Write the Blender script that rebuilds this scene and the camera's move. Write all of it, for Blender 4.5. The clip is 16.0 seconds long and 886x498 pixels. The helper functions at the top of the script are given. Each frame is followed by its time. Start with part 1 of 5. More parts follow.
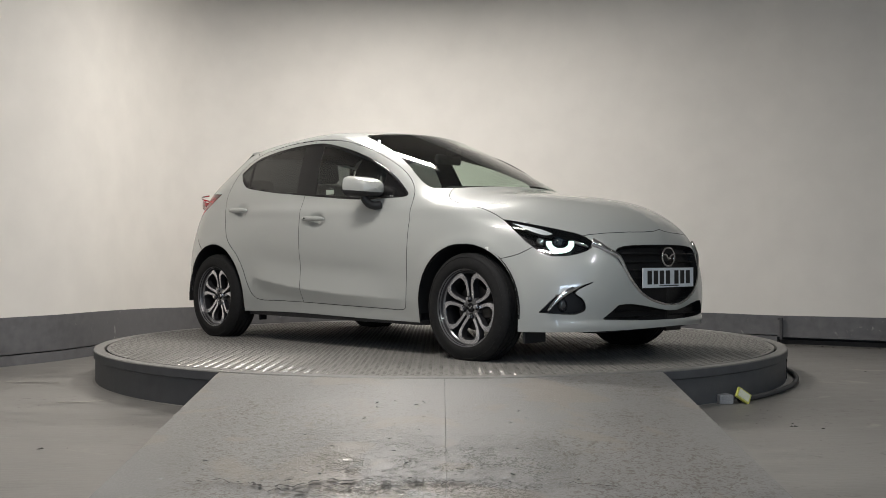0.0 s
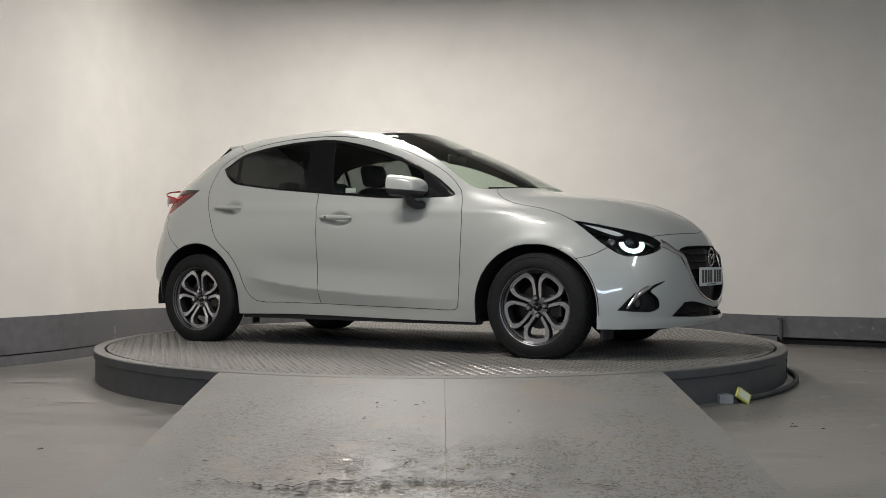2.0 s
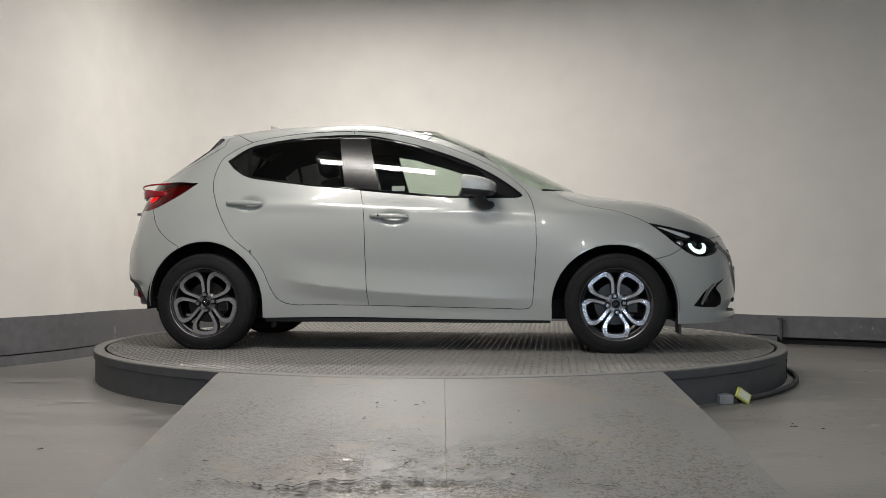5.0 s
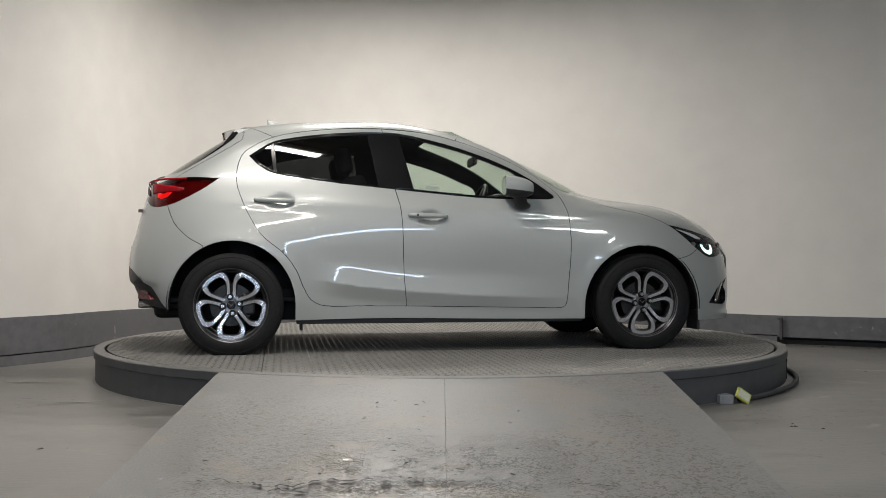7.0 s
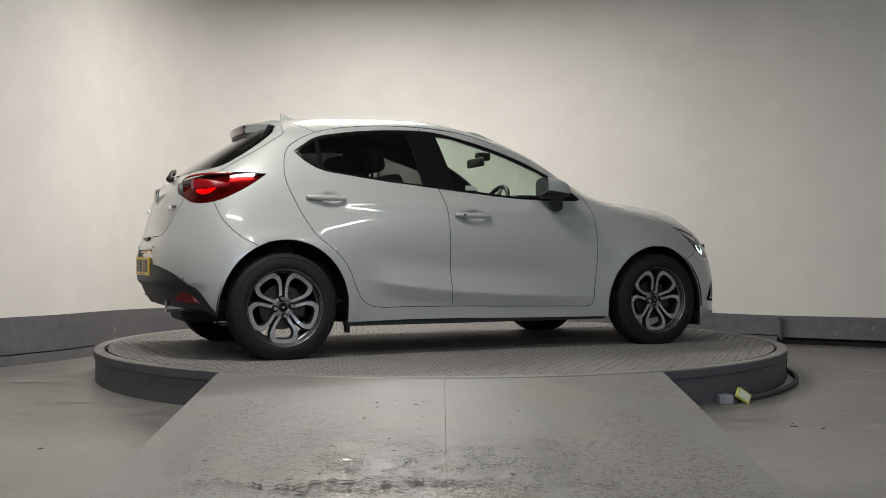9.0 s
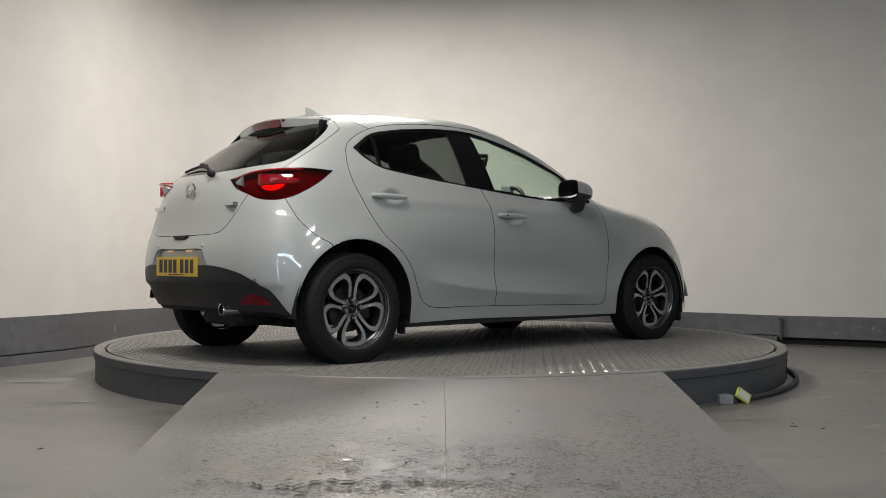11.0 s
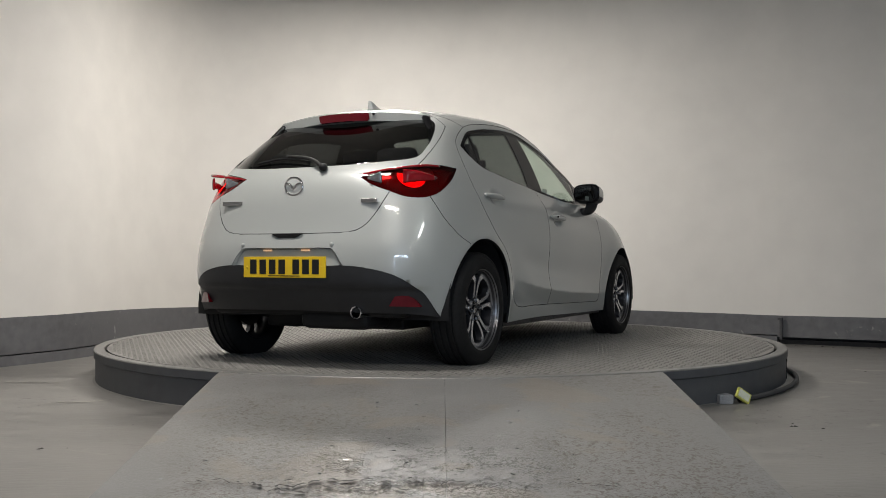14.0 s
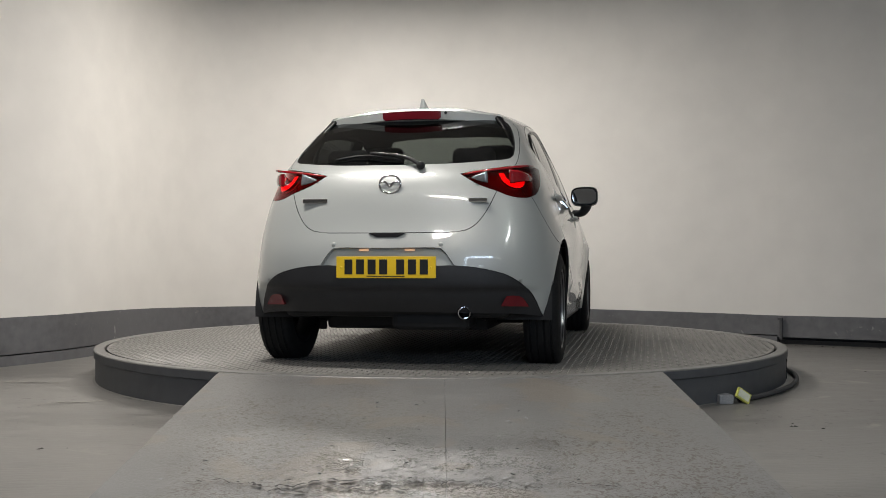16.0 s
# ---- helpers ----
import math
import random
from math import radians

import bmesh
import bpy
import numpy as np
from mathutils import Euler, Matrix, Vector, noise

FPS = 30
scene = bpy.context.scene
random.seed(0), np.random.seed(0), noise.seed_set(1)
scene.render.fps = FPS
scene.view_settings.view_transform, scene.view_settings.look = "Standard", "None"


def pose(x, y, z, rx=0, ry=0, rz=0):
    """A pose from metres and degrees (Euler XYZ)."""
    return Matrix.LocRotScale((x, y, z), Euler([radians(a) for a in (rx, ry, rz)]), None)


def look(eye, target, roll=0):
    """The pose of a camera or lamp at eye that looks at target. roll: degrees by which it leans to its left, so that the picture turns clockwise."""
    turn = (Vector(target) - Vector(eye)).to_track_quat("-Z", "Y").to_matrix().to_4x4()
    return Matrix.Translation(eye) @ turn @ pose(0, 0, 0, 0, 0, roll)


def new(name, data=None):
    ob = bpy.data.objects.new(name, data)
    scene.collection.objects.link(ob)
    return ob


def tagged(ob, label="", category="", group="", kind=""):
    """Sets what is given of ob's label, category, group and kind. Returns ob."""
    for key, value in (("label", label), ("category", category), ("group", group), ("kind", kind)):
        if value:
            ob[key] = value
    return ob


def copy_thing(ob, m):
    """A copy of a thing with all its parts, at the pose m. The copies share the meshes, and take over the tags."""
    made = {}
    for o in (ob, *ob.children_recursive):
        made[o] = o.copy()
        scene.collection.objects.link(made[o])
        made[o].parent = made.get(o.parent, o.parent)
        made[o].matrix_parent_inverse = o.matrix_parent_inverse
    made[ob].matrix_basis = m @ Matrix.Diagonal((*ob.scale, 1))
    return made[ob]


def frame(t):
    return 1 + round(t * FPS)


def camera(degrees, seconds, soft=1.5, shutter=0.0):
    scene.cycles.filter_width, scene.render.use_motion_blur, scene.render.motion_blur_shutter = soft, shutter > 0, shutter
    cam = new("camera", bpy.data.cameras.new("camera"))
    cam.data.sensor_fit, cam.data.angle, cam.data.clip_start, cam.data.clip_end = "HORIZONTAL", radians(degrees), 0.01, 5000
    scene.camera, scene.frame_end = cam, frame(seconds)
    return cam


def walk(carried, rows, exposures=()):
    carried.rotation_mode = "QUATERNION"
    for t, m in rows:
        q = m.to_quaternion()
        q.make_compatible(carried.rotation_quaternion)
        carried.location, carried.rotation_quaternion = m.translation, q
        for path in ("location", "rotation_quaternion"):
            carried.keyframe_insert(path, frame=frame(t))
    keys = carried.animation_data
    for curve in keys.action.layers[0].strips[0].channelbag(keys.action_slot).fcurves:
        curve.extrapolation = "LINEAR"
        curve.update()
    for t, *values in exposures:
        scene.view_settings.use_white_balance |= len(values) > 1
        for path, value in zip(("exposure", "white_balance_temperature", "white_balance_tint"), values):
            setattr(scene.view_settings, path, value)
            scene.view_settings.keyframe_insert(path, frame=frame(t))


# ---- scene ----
cam = camera(47.53, 16.0, soft=0.65)
EYE = look((0, -7.156, 0.569), (0.0156, 0.0, 0.6427), roll=-0.035)
walk(cam, [(0.0, EYE), (16.0, EYE)], exposures=[(0.0, 0.0), (16.0, 0.0)])

# ---- light ----
world = bpy.data.worlds.new("hall_world")
world.use_nodes = True
scene.world = world
bg = world.node_tree.nodes["Background"]
bg.inputs["Color"].default_value = (0.6, 0.7, 0.8, 1)
bg.inputs["Strength"].default_value = 0.02


def area_lamp(name, m, sx, sy, power, colour):
    d = bpy.data.lights.new(name, "AREA")
    d.shape, d.size, d.size_y, d.energy, d.color = "RECTANGLE", sx, sy, power, colour
    ob = new(name, d)
    ob.matrix_world = m
    return ob


TUBE_Z = 3.28
# ceiling battens: x, y, turn, power, colour
WARM, COOL = (1.0, 0.950, 0.895), (0.92, 1.0, 0.99)
BATTENS = [(-1.05, -2.55, -14, 80, WARM), (-0.45, 0.75, 0, 116, WARM), (-0.6, -5.2, 0, 46, WARM), (3.3, -5.6, 90, 54, COOL)]
for bx, by, bz, bp, bc in BATTENS:
    area_lamp("batten_light", pose(bx, by, TUBE_Z - 0.075, 0, 0, bz), 1.2, 0.16, bp, bc)
# daylight through the gaps over and beside the roller door behind the camera
area_lamp("door_gap_light", pose(1.2, -9.45, 2.12, 90, 0, 0), 3.1, 0.28, 62, (0.62, 0.78, 1.0))
area_lamp("door_gap_light", pose(-0.27, -9.45, 0.9, 90, 0, 0), 0.22, 2.1, 14, (0.62, 0.78, 1.0))


# ---- materials ----
def material(name, colour, rough=0.5, metal=0.0, vary=0.0, scale=6.0, bump=0.0, bump_scale=60.0, second=None, coat=0.0, spec=0.5, coord="Object", stretch=(1, 1, 1), rough_vary=0.0):
    """Principled surface with two scales of colour variation and fine relief."""
    m = bpy.data.materials.new(name)
    m.use_nodes = True
    nt = m.node_tree
    b = nt.nodes["Principled BSDF"]
    b.inputs["Base Color"].default_value = (*colour, 1)
    b.inputs["Roughness"].default_value = rough
    b.inputs["Metallic"].default_value = metal
    b.inputs["Coat Weight"].default_value = coat
    b.inputs["Coat Roughness"].default_value = 0.04
    b.inputs["Specular IOR Level"].default_value = spec
    if vary or bump or rough_vary:
        tc = nt.nodes.new("ShaderNodeTexCoord")
        mp = nt.nodes.new("ShaderNodeMapping")
        mp.inputs["Scale"].default_value = stretch
        nt.links.new(tc.outputs[coord], mp.inputs["Vector"])
    if vary or rough_vary:
        big = nt.nodes.new("ShaderNodeTexNoise")
        big.inputs["Scale"].default_value, big.inputs["Detail"].default_value = scale * 0.2, 6
        fine = nt.nodes.new("ShaderNodeTexNoise")
        fine.inputs["Scale"].default_value, fine.inputs["Detail"].default_value = scale * 3, 8
        add = nt.nodes.new("ShaderNodeMath")
        add.operation = "ADD"
        for i, n in enumerate((big, fine)):
            nt.links.new(mp.outputs["Vector"], n.inputs["Vector"])
            nt.links.new(n.outputs["Fac"], add.inputs[i])
        if vary:
            ramp = nt.nodes.new("ShaderNodeValToRGB")
            two = second or tuple(c * (1 - vary) for c in colour)
            ramp.color_ramp.elements[0].position, ramp.color_ramp.elements[1].position = 0.38, 0.62
            ramp.color_ramp.elements[0].color = (*two, 1)
            ramp.color_ramp.elements[1].color = (*(min(1, c * (1 + vary * 0.5)) for c in colour), 1)
            half = nt.nodes.new("ShaderNodeMath")
            half.operation = "MULTIPLY"
            half.inputs[1].default_value = 0.5
            nt.links.new(add.outputs[0], half.inputs[0])
            nt.links.new(half.outputs[0], ramp.inputs["Fac"])
            nt.links.new(ramp.outputs["Color"], b.inputs["Base Color"])
        if rough_vary:
            rr = nt.nodes.new("ShaderNodeMapRange")
            rr.inputs["From Min"].default_value, rr.inputs["From Max"].default_value = 0.75, 1.25
            rr.inputs["To Min"].default_value, rr.inputs["To Max"].default_value = max(0.02, rough - rough_vary), min(1, rough + rough_vary)
            nt.links.new(add.outputs[0], rr.inputs["Value"])
            nt.links.new(rr.outputs["Result"], b.inputs["Roughness"])
    if bump:
        n2 = nt.nodes.new("ShaderNodeTexNoise")
        n2.inputs["Scale"].default_value, n2.inputs["Detail"].default_value = bump_scale, 8
        nt.links.new(mp.outputs["Vector"], n2.inputs["Vector"])
        bp = nt.nodes.new("ShaderNodeBump")
        bp.inputs["Strength"].default_value, bp.inputs["Distance"].default_value = bump, 0.01
        nt.links.new(n2.outputs["Fac"], bp.inputs["Height"])
        nt.links.new(bp.outputs["Normal"], b.inputs["Normal"])
    return m


def glow(name, colour, strength):
    m = bpy.data.materials.new(name)
    m.use_nodes = True
    b = m.node_tree.nodes["Principled BSDF"]
    b.inputs["Base Color"].default_value = (*colour, 1)
    b.inputs["Emission Color"].default_value = (*colour, 1)
    b.inputs["Emission Strength"].default_value = strength
    return m


def glass(name, tint, rough=0.0):
    """Thin glass: tinted see-through with a clear reflecting face."""
    m = bpy.data.materials.new(name)
    m.use_nodes = True
    nt = m.node_tree
    out = nt.nodes["Material Output"]
    nt.nodes.remove(nt.nodes["Principled BSDF"])
    tr = nt.nodes.new("ShaderNodeBsdfTransparent")
    tr.inputs["Color"].default_value = (*tint, 1)
    gl = nt.nodes.new("ShaderNodeBsdfGlossy")
    gl.inputs["Roughness"].default_value = rough
    gl.inputs["Color"].default_value = (1, 1, 1, 1)
    lw = nt.nodes.new("ShaderNodeLayerWeight")
    lw.inputs["Blend"].default_value = 0.5
    power = nt.nodes.new("ShaderNodeMath")
    power.operation = "POWER"
    power.inputs[1].default_value = 5
    nt.links.new(lw.outputs["Facing"], power.inputs[0])
    fr = nt.nodes.new("ShaderNodeMath")
    fr.operation = "MULTIPLY_ADD"
    fr.inputs[1].default_value, fr.inputs[2].default_value = 0.92, 0.05
    nt.links.new(power.outputs[0], fr.inputs[0])
    mix = nt.nodes.new("ShaderNodeMixShader")
    nt.links.new(fr.outputs[0], mix.inputs[0])
    nt.links.new(tr.outputs[0], mix.inputs[1])
    nt.links.new(gl.outputs[0], mix.inputs[2])
    nt.links.new(mix.outputs[0], out.inputs["Surface"])
    return m


M_WALL = material("white_wall_paint", (0.72, 0.695, 0.655), 0.75, vary=0.05, scale=1.2, bump=0.04, bump_scale=40)
M_SKIRT = material("grey_skirting_paint", (0.13, 0.13, 0.135), 0.55, vary=0.25, scale=5, bump=0.1, bump_scale=30, rough_vary=0.15)
M_FLOOR = material("painted_concrete_floor", (0.192, 0.185, 0.173), 0.38, vary=0.30, scale=2.5, bump=0.14, bump_scale=30, rough_vary=0.08, stretch=(0.5, 1.3, 1))
M_RAMP = material("worn_ramp_paint", (0.185, 0.183, 0.179), 0.46, vary=0.14, scale=3.0, bump=0.22, bump_scale=90, rough_vary=0.06)
M_BASE = material("dark_grey_base_paint", (0.085, 0.088, 0.095), 0.5, vary=0.15, scale=4, bump=0.05)
M_RIM = material("grey_rim_paint", (0.17, 0.167, 0.16), 0.45, vary=0.2, scale=8, bump=0.05)
M_DISC = material("worn_tread_plate_paint", (0.215, 0.209, 0.197), 0.55, vary=0.2, scale=3, rough_vary=0.06, spec=0.06)
M_BAR = material("worn_tread_bar", (0.155, 0.151, 0.143), 0.22, spec=0.45, vary=0.3, scale=6)
M_CEIL = material("grey_ceiling", (0.30, 0.29, 0.28), 0.8, vary=0.1, scale=2, bump=0.1)
M_DARK = material("black_plastic", (0.010, 0.010, 0.011), 0.5, bump=0.1, bump_scale=400, vary=0.2, spec=0.3)
M_TUBE = glow("lit_tube", (1.0, 0.95, 0.86), 14)
M_BATTEN = material("white_batten_housing", (0.8, 0.8, 0.78), 0.5, vary=0.03)



def scuffed(m, fleck=(0.035, 0.03, 0.026), size=38.0, amount=0.60, bands=(), pale=None, pale_at=0.66):
    """Adds dark flecks, heavier along wheel tracks at the given x, and pale worn patches, to a material."""
    nt = m.node_tree
    b = nt.nodes["Principled BSDF"]
    old = b.inputs["Base Color"].links[0].from_socket
    tc = nt.nodes.new("ShaderNodeTexCoord")

    def noise_map(scale, lo, hi, detail=6, dist=0.0):
        n = nt.nodes.new("ShaderNodeTexNoise")
        n.inputs["Scale"].default_value, n.inputs["Detail"].default_value, n.inputs["Distortion"].default_value = scale, detail, dist
        nt.links.new(tc.outputs["Object"], n.inputs["Vector"])
        r = nt.nodes.new("ShaderNodeMapRange")
        r.inputs["From Min"].default_value, r.inputs["From Max"].default_value = lo, hi
        nt.links.new(n.outputs["Fac"], r.inputs["Value"])
        return r.outputs["Result"]

    def times(p, q, op="MULTIPLY"):
        n = nt.nodes.new("ShaderNodeMath")
        n.operation, n.use_clamp = op, True
        for i, v in enumerate((p, q)):
            if isinstance(v, float):
                n.inputs[i].default_value = v
            else:
                nt.links.new(v, n.inputs[i])
        return n.outputs[0]
    mask = noise_map(1.1, 0.44, 0.62, 3)
    if bands:
        sep = nt.nodes.new("ShaderNodeSeparateXYZ")
        nt.links.new(tc.outputs["Object"], sep.inputs[0])
        total = None
        for c, w in bands:
            d = nt.nodes.new("ShaderNodeMath")
            d.operation = "SUBTRACT"
            nt.links.new(sep.outputs["X"], d.inputs[0])
            d.inputs[1].default_value = c
            e = nt.nodes.new("ShaderNodeMath")
            e.operation = "ABSOLUTE"
            nt.links.new(d.outputs[0], e.inputs[0])
            r = nt.nodes.new("ShaderNodeMapRange")
            r.interpolation_type = "SMOOTHSTEP"
            r.inputs["From Min"].default_value, r.inputs["From Max"].default_value = w, w * 0.3
            nt.links.new(e.outputs[0], r.inputs["Value"])
            total = r.outputs["Result"] if total is None else times(total, r.outputs["Result"], "ADD")
        mask = times(times(mask, 0.45, "MULTIPLY"), times(total, noise_map(2.3, 0.30, 0.62, 4), "MULTIPLY"), "ADD")
    flecks = times(noise_map(size, amount, amount + 0.05, 5, 1.2), mask)
    fine = times(noise_map(size * 2.6, amount + 0.02, amount + 0.07, 4, 0.8), mask)
    flecks = times(flecks, times(fine, 0.7), "ADD")
    mix = nt.nodes.new("ShaderNodeMix")
    mix.data_type = "RGBA"
    nt.links.new(times(flecks, 0.8), mix.inputs["Factor"])
    nt.links.new(old, mix.inputs["A"])
    mix.inputs["B"].default_value = (*fleck, 1)
    out = mix.outputs["Result"]
    if pale:
        mp = nt.nodes.new("ShaderNodeMix")
        mp.data_type = "RGBA"
        nt.links.new(times(noise_map(1.7, pale_at, pale_at + 0.06, 8, 1.5), 0.6), mp.inputs["Factor"])
        nt.links.new(out, mp.inputs["A"])
        mp.inputs["B"].default_value = (*pale, 1)
        out = mp.outputs["Result"]
    nt.links.new(out, b.inputs["Base Color"])
    return m


scuffed(M_RAMP, fleck=(0.075, 0.060, 0.046), size=52, amount=0.545, bands=((-0.62, 0.48), (0.72, 0.48)), pale=(0.195, 0.172, 0.145), pale_at=0.53)
scuffed(M_FLOOR, size=22, amount=0.62, pale=(0.34, 0.32, 0.28), pale_at=0.66)
scuffed(M_SKIRT, fleck=(0.30, 0.29, 0.28), size=9, amount=0.66)
scuffed(M_RIM, size=40, amount=0.66)


def flaked(m, y0, y1, x_mid, x_half, size=42.0):
    """Curled, shiny paint flakes, from none at y0 to many at y1, within a strip of the given half width."""
    nt = m.node_tree
    b = nt.nodes["Principled BSDF"]
    tc = nt.nodes.new("ShaderNodeTexCoord")
    sep = nt.nodes.new("ShaderNodeSeparateXYZ")
    nt.links.new(tc.outputs["Object"], sep.inputs[0])

    def ranged(value, lo, hi, to=(0.0, 1.0)):
        r = nt.nodes.new("ShaderNodeMapRange")
        r.interpolation_type = "SMOOTHSTEP"
        r.inputs["From Min"].default_value, r.inputs["From Max"].default_value = lo, hi
        r.inputs["To Min"].default_value, r.inputs["To Max"].default_value = to
        nt.links.new(value, r.inputs["Value"])
        return r.outputs["Result"]

    def calc(op, p, q=None):
        n = nt.nodes.new("ShaderNodeMath")
        n.operation = op
        for i, v in enumerate((p, q)):
            if isinstance(v, float):
                n.inputs[i].default_value = v
            elif v is not None:
                nt.links.new(v, n.inputs[i])
        return n.outputs[0]
    along = ranged(sep.outputs["Y"], y0, y1)
    across = ranged(calc("ABSOLUTE", calc("SUBTRACT", sep.outputs["X"], x_mid)), x_half, x_half * 0.3)
    n1 = nt.nodes.new("ShaderNodeTexNoise")
    n1.inputs["Scale"].default_value, n1.inputs["Detail"].default_value, n1.inputs["Distortion"].default_value = size, 3, 2.5
    n2 = nt.nodes.new("ShaderNodeTexNoise")
    n2.inputs["Scale"].default_value, n2.inputs["Detail"].default_value = 5.0, 4
    for n in (n1, n2):
        nt.links.new(tc.outputs["Object"], n.inputs["Vector"])
    patch = calc("MULTIPLY", calc("MULTIPLY", along, across), ranged(n2.outputs["Fac"], 0.36, 0.56))
    flake = calc("MULTIPLY", ranged(n1.outputs["Fac"], 0.50, 0.56), patch)
    bump = nt.nodes.new("ShaderNodeBump")
    bump.inputs["Strength"].default_value, bump.inputs["Distance"].default_value = 1.0, 0.006
    nt.links.new(flake, bump.inputs["Height"])
    nt.links.new(b.inputs["Normal"].links[0].from_socket, bump.inputs["Normal"])
    nt.links.new(bump.outputs["Normal"], b.inputs["Normal"])
    old = b.inputs["Roughness"].links[0].from_socket
    shine = nt.nodes.new("ShaderNodeMix")
    nt.links.new(flake, shine.inputs["Factor"])
    nt.links.new(old, shine.inputs["A"])
    shine.inputs["B"].default_value = 0.16
    nt.links.new(shine.outputs["Result"], b.inputs["Roughness"])


flaked(M_RAMP, -2.9, -3.75, -0.05, 0.75)


# ---- mesh helpers ----
def mesh_object(name, bm, mat, parent=None, label="", smooth=False, angle=None):
    me = bpy.data.meshes.new(name)
    bm.normal_update()
    bm.to_mesh(me)
    bm.free()
    for m in (mat if isinstance(mat, (list, tuple)) else [mat]):
        me.materials.append(m)
    if smooth:
        me.shade_smooth()
    if angle is not None:
        me.shade_smooth()
        me.set_sharp_from_angle(angle=radians(angle))
    ob = new(name, me)
    if parent is not None:
        ob.parent = parent
    if label:
        ob["label"] = label
    return ob


def part(name, bm, mat, parent, label="", smooth=False, angle=None):
    return mesh_object(name, bm, mat, parent, label, smooth, angle)


def box(bm, x0, x1, y0, y1, z0, z1, m=None):
    r = bmesh.ops.create_cube(bm, size=1)
    bmesh.ops.transform(bm, verts=r["verts"], matrix=Matrix.Translation(((x0 + x1) / 2, (y0 + y1) / 2, (z0 + z1) / 2)) @ Matrix.Diagonal((x1 - x0, y1 - y0, z1 - z0, 1)))
    if m is not None:
        bmesh.ops.transform(bm, verts=r["verts"], matrix=m)
    return r["verts"]


def bevelled_box(x0, x1, y0, y1, z0, z1, r=0.005, seg=2, m=None):
    bm = bmesh.new()
    box(bm, x0, x1, y0, y1, z0, z1)
    bmesh.ops.bevel(bm, geom=bm.edges[:], offset=r, segments=seg, affect="EDGES", profile=0.5)
    if m is not None:
        bmesh.ops.transform(bm, verts=bm.verts[:], matrix=m)
    return bm


def lathe(profile, n=64, axis="z", a0=0.0, a1=2 * math.pi, bm=None):
    """Turns (radius, height) pairs round an axis."""
    bm = bm or bmesh.new()
    full = abs(a1 - a0 - 2 * math.pi) < 1e-6
    rings = []
    for i in range(n if full else n + 1):
        a = a0 + (a1 - a0) * i / n
        ring = []
        for r, h in profile:
            p = (r * math.cos(a), r * math.sin(a), h)
            if axis == "y":
                p = (r * math.cos(a), h, r * math.sin(a))
            ring.append(bm.verts.new(p))
        rings.append(ring)
    for i in range(n):
        a, b = rings[i], rings[(i + 1) % len(rings)]
        for j in range(len(profile) - 1):
            try:
                bm.faces.new((a[j], b[j], b[j + 1], a[j + 1]))
            except ValueError:
                pass
    return bm


def spline(pts, t):
    """Catmull-Rom through (key, value...) rows at key t, with end slopes held."""
    ks = [p[0] for p in pts]
    if t <= ks[0]:
        return list(pts[0][1:])
    if t >= ks[-1]:
        return list(pts[-1][1:])
    i = max(k for k in range(len(ks)) if ks[k] <= t)
    i = min(i, len(ks) - 2)
    h = ks[i + 1] - ks[i]
    u = (t - ks[i]) / h
    out = []
    for c in range(1, len(pts[0])):
        p1, p2 = pts[i][c], pts[i + 1][c]
        d = (p2 - p1) / h
        m1 = d if i == 0 else (pts[i + 1][c] - pts[i - 1][c]) / (ks[i + 1] - ks[i - 1])
        m2 = d if i + 2 >= len(ks) else (pts[i + 2][c] - pts[i][c]) / (ks[i + 2] - ks[i])
        if i > 0:
            e = (pts[i][c] - pts[i - 1][c]) / (ks[i] - ks[i - 1])
            m1 = 0 if e * d <= 0 else math.copysign(min(abs(m1), 2.5 * min(abs(e), abs(d))), d)
        if i + 2 < len(ks):
            e = (pts[i + 2][c] - pts[i + 1][c]) / (ks[i + 2] - ks[i + 1])
            m2 = 0 if e * d <= 0 else math.copysign(min(abs(m2), 2.5 * min(abs(e), abs(d))), d)
        out.append(p1 * (2 * u**3 - 3 * u**2 + 1) + p2 * (3 * u**2 - 2 * u**3) + h * (m1 * (u**3 - 2 * u**2 + u) + m2 * (u**3 - u**2)))
    return out


# ---- the hall ----
FLOOR_Z = -0.2
# plan of the curved wall: key, x, y, top of the skirting
WALL = [(0, -4.6, -2.1, 0.15), (1, -3.16, 0.07, 0.150), (2, -2.83, 0.80, 0.150), (3, -2.62, 1.9, 0.130), (4, -2.25, 2.75, 0.104), (5, -1.6, 2.95, 0.100), (6, 0.0, 3.0, 0.088),
        (7, 1.3, 2.75, 0.083), (8, 2.56, 2.25, 0.066), (9, 3.06, 1.985, 0.058), (10, 3.86, 1.52, 0.062), (11, 5.4, 0.62, 0.062)]


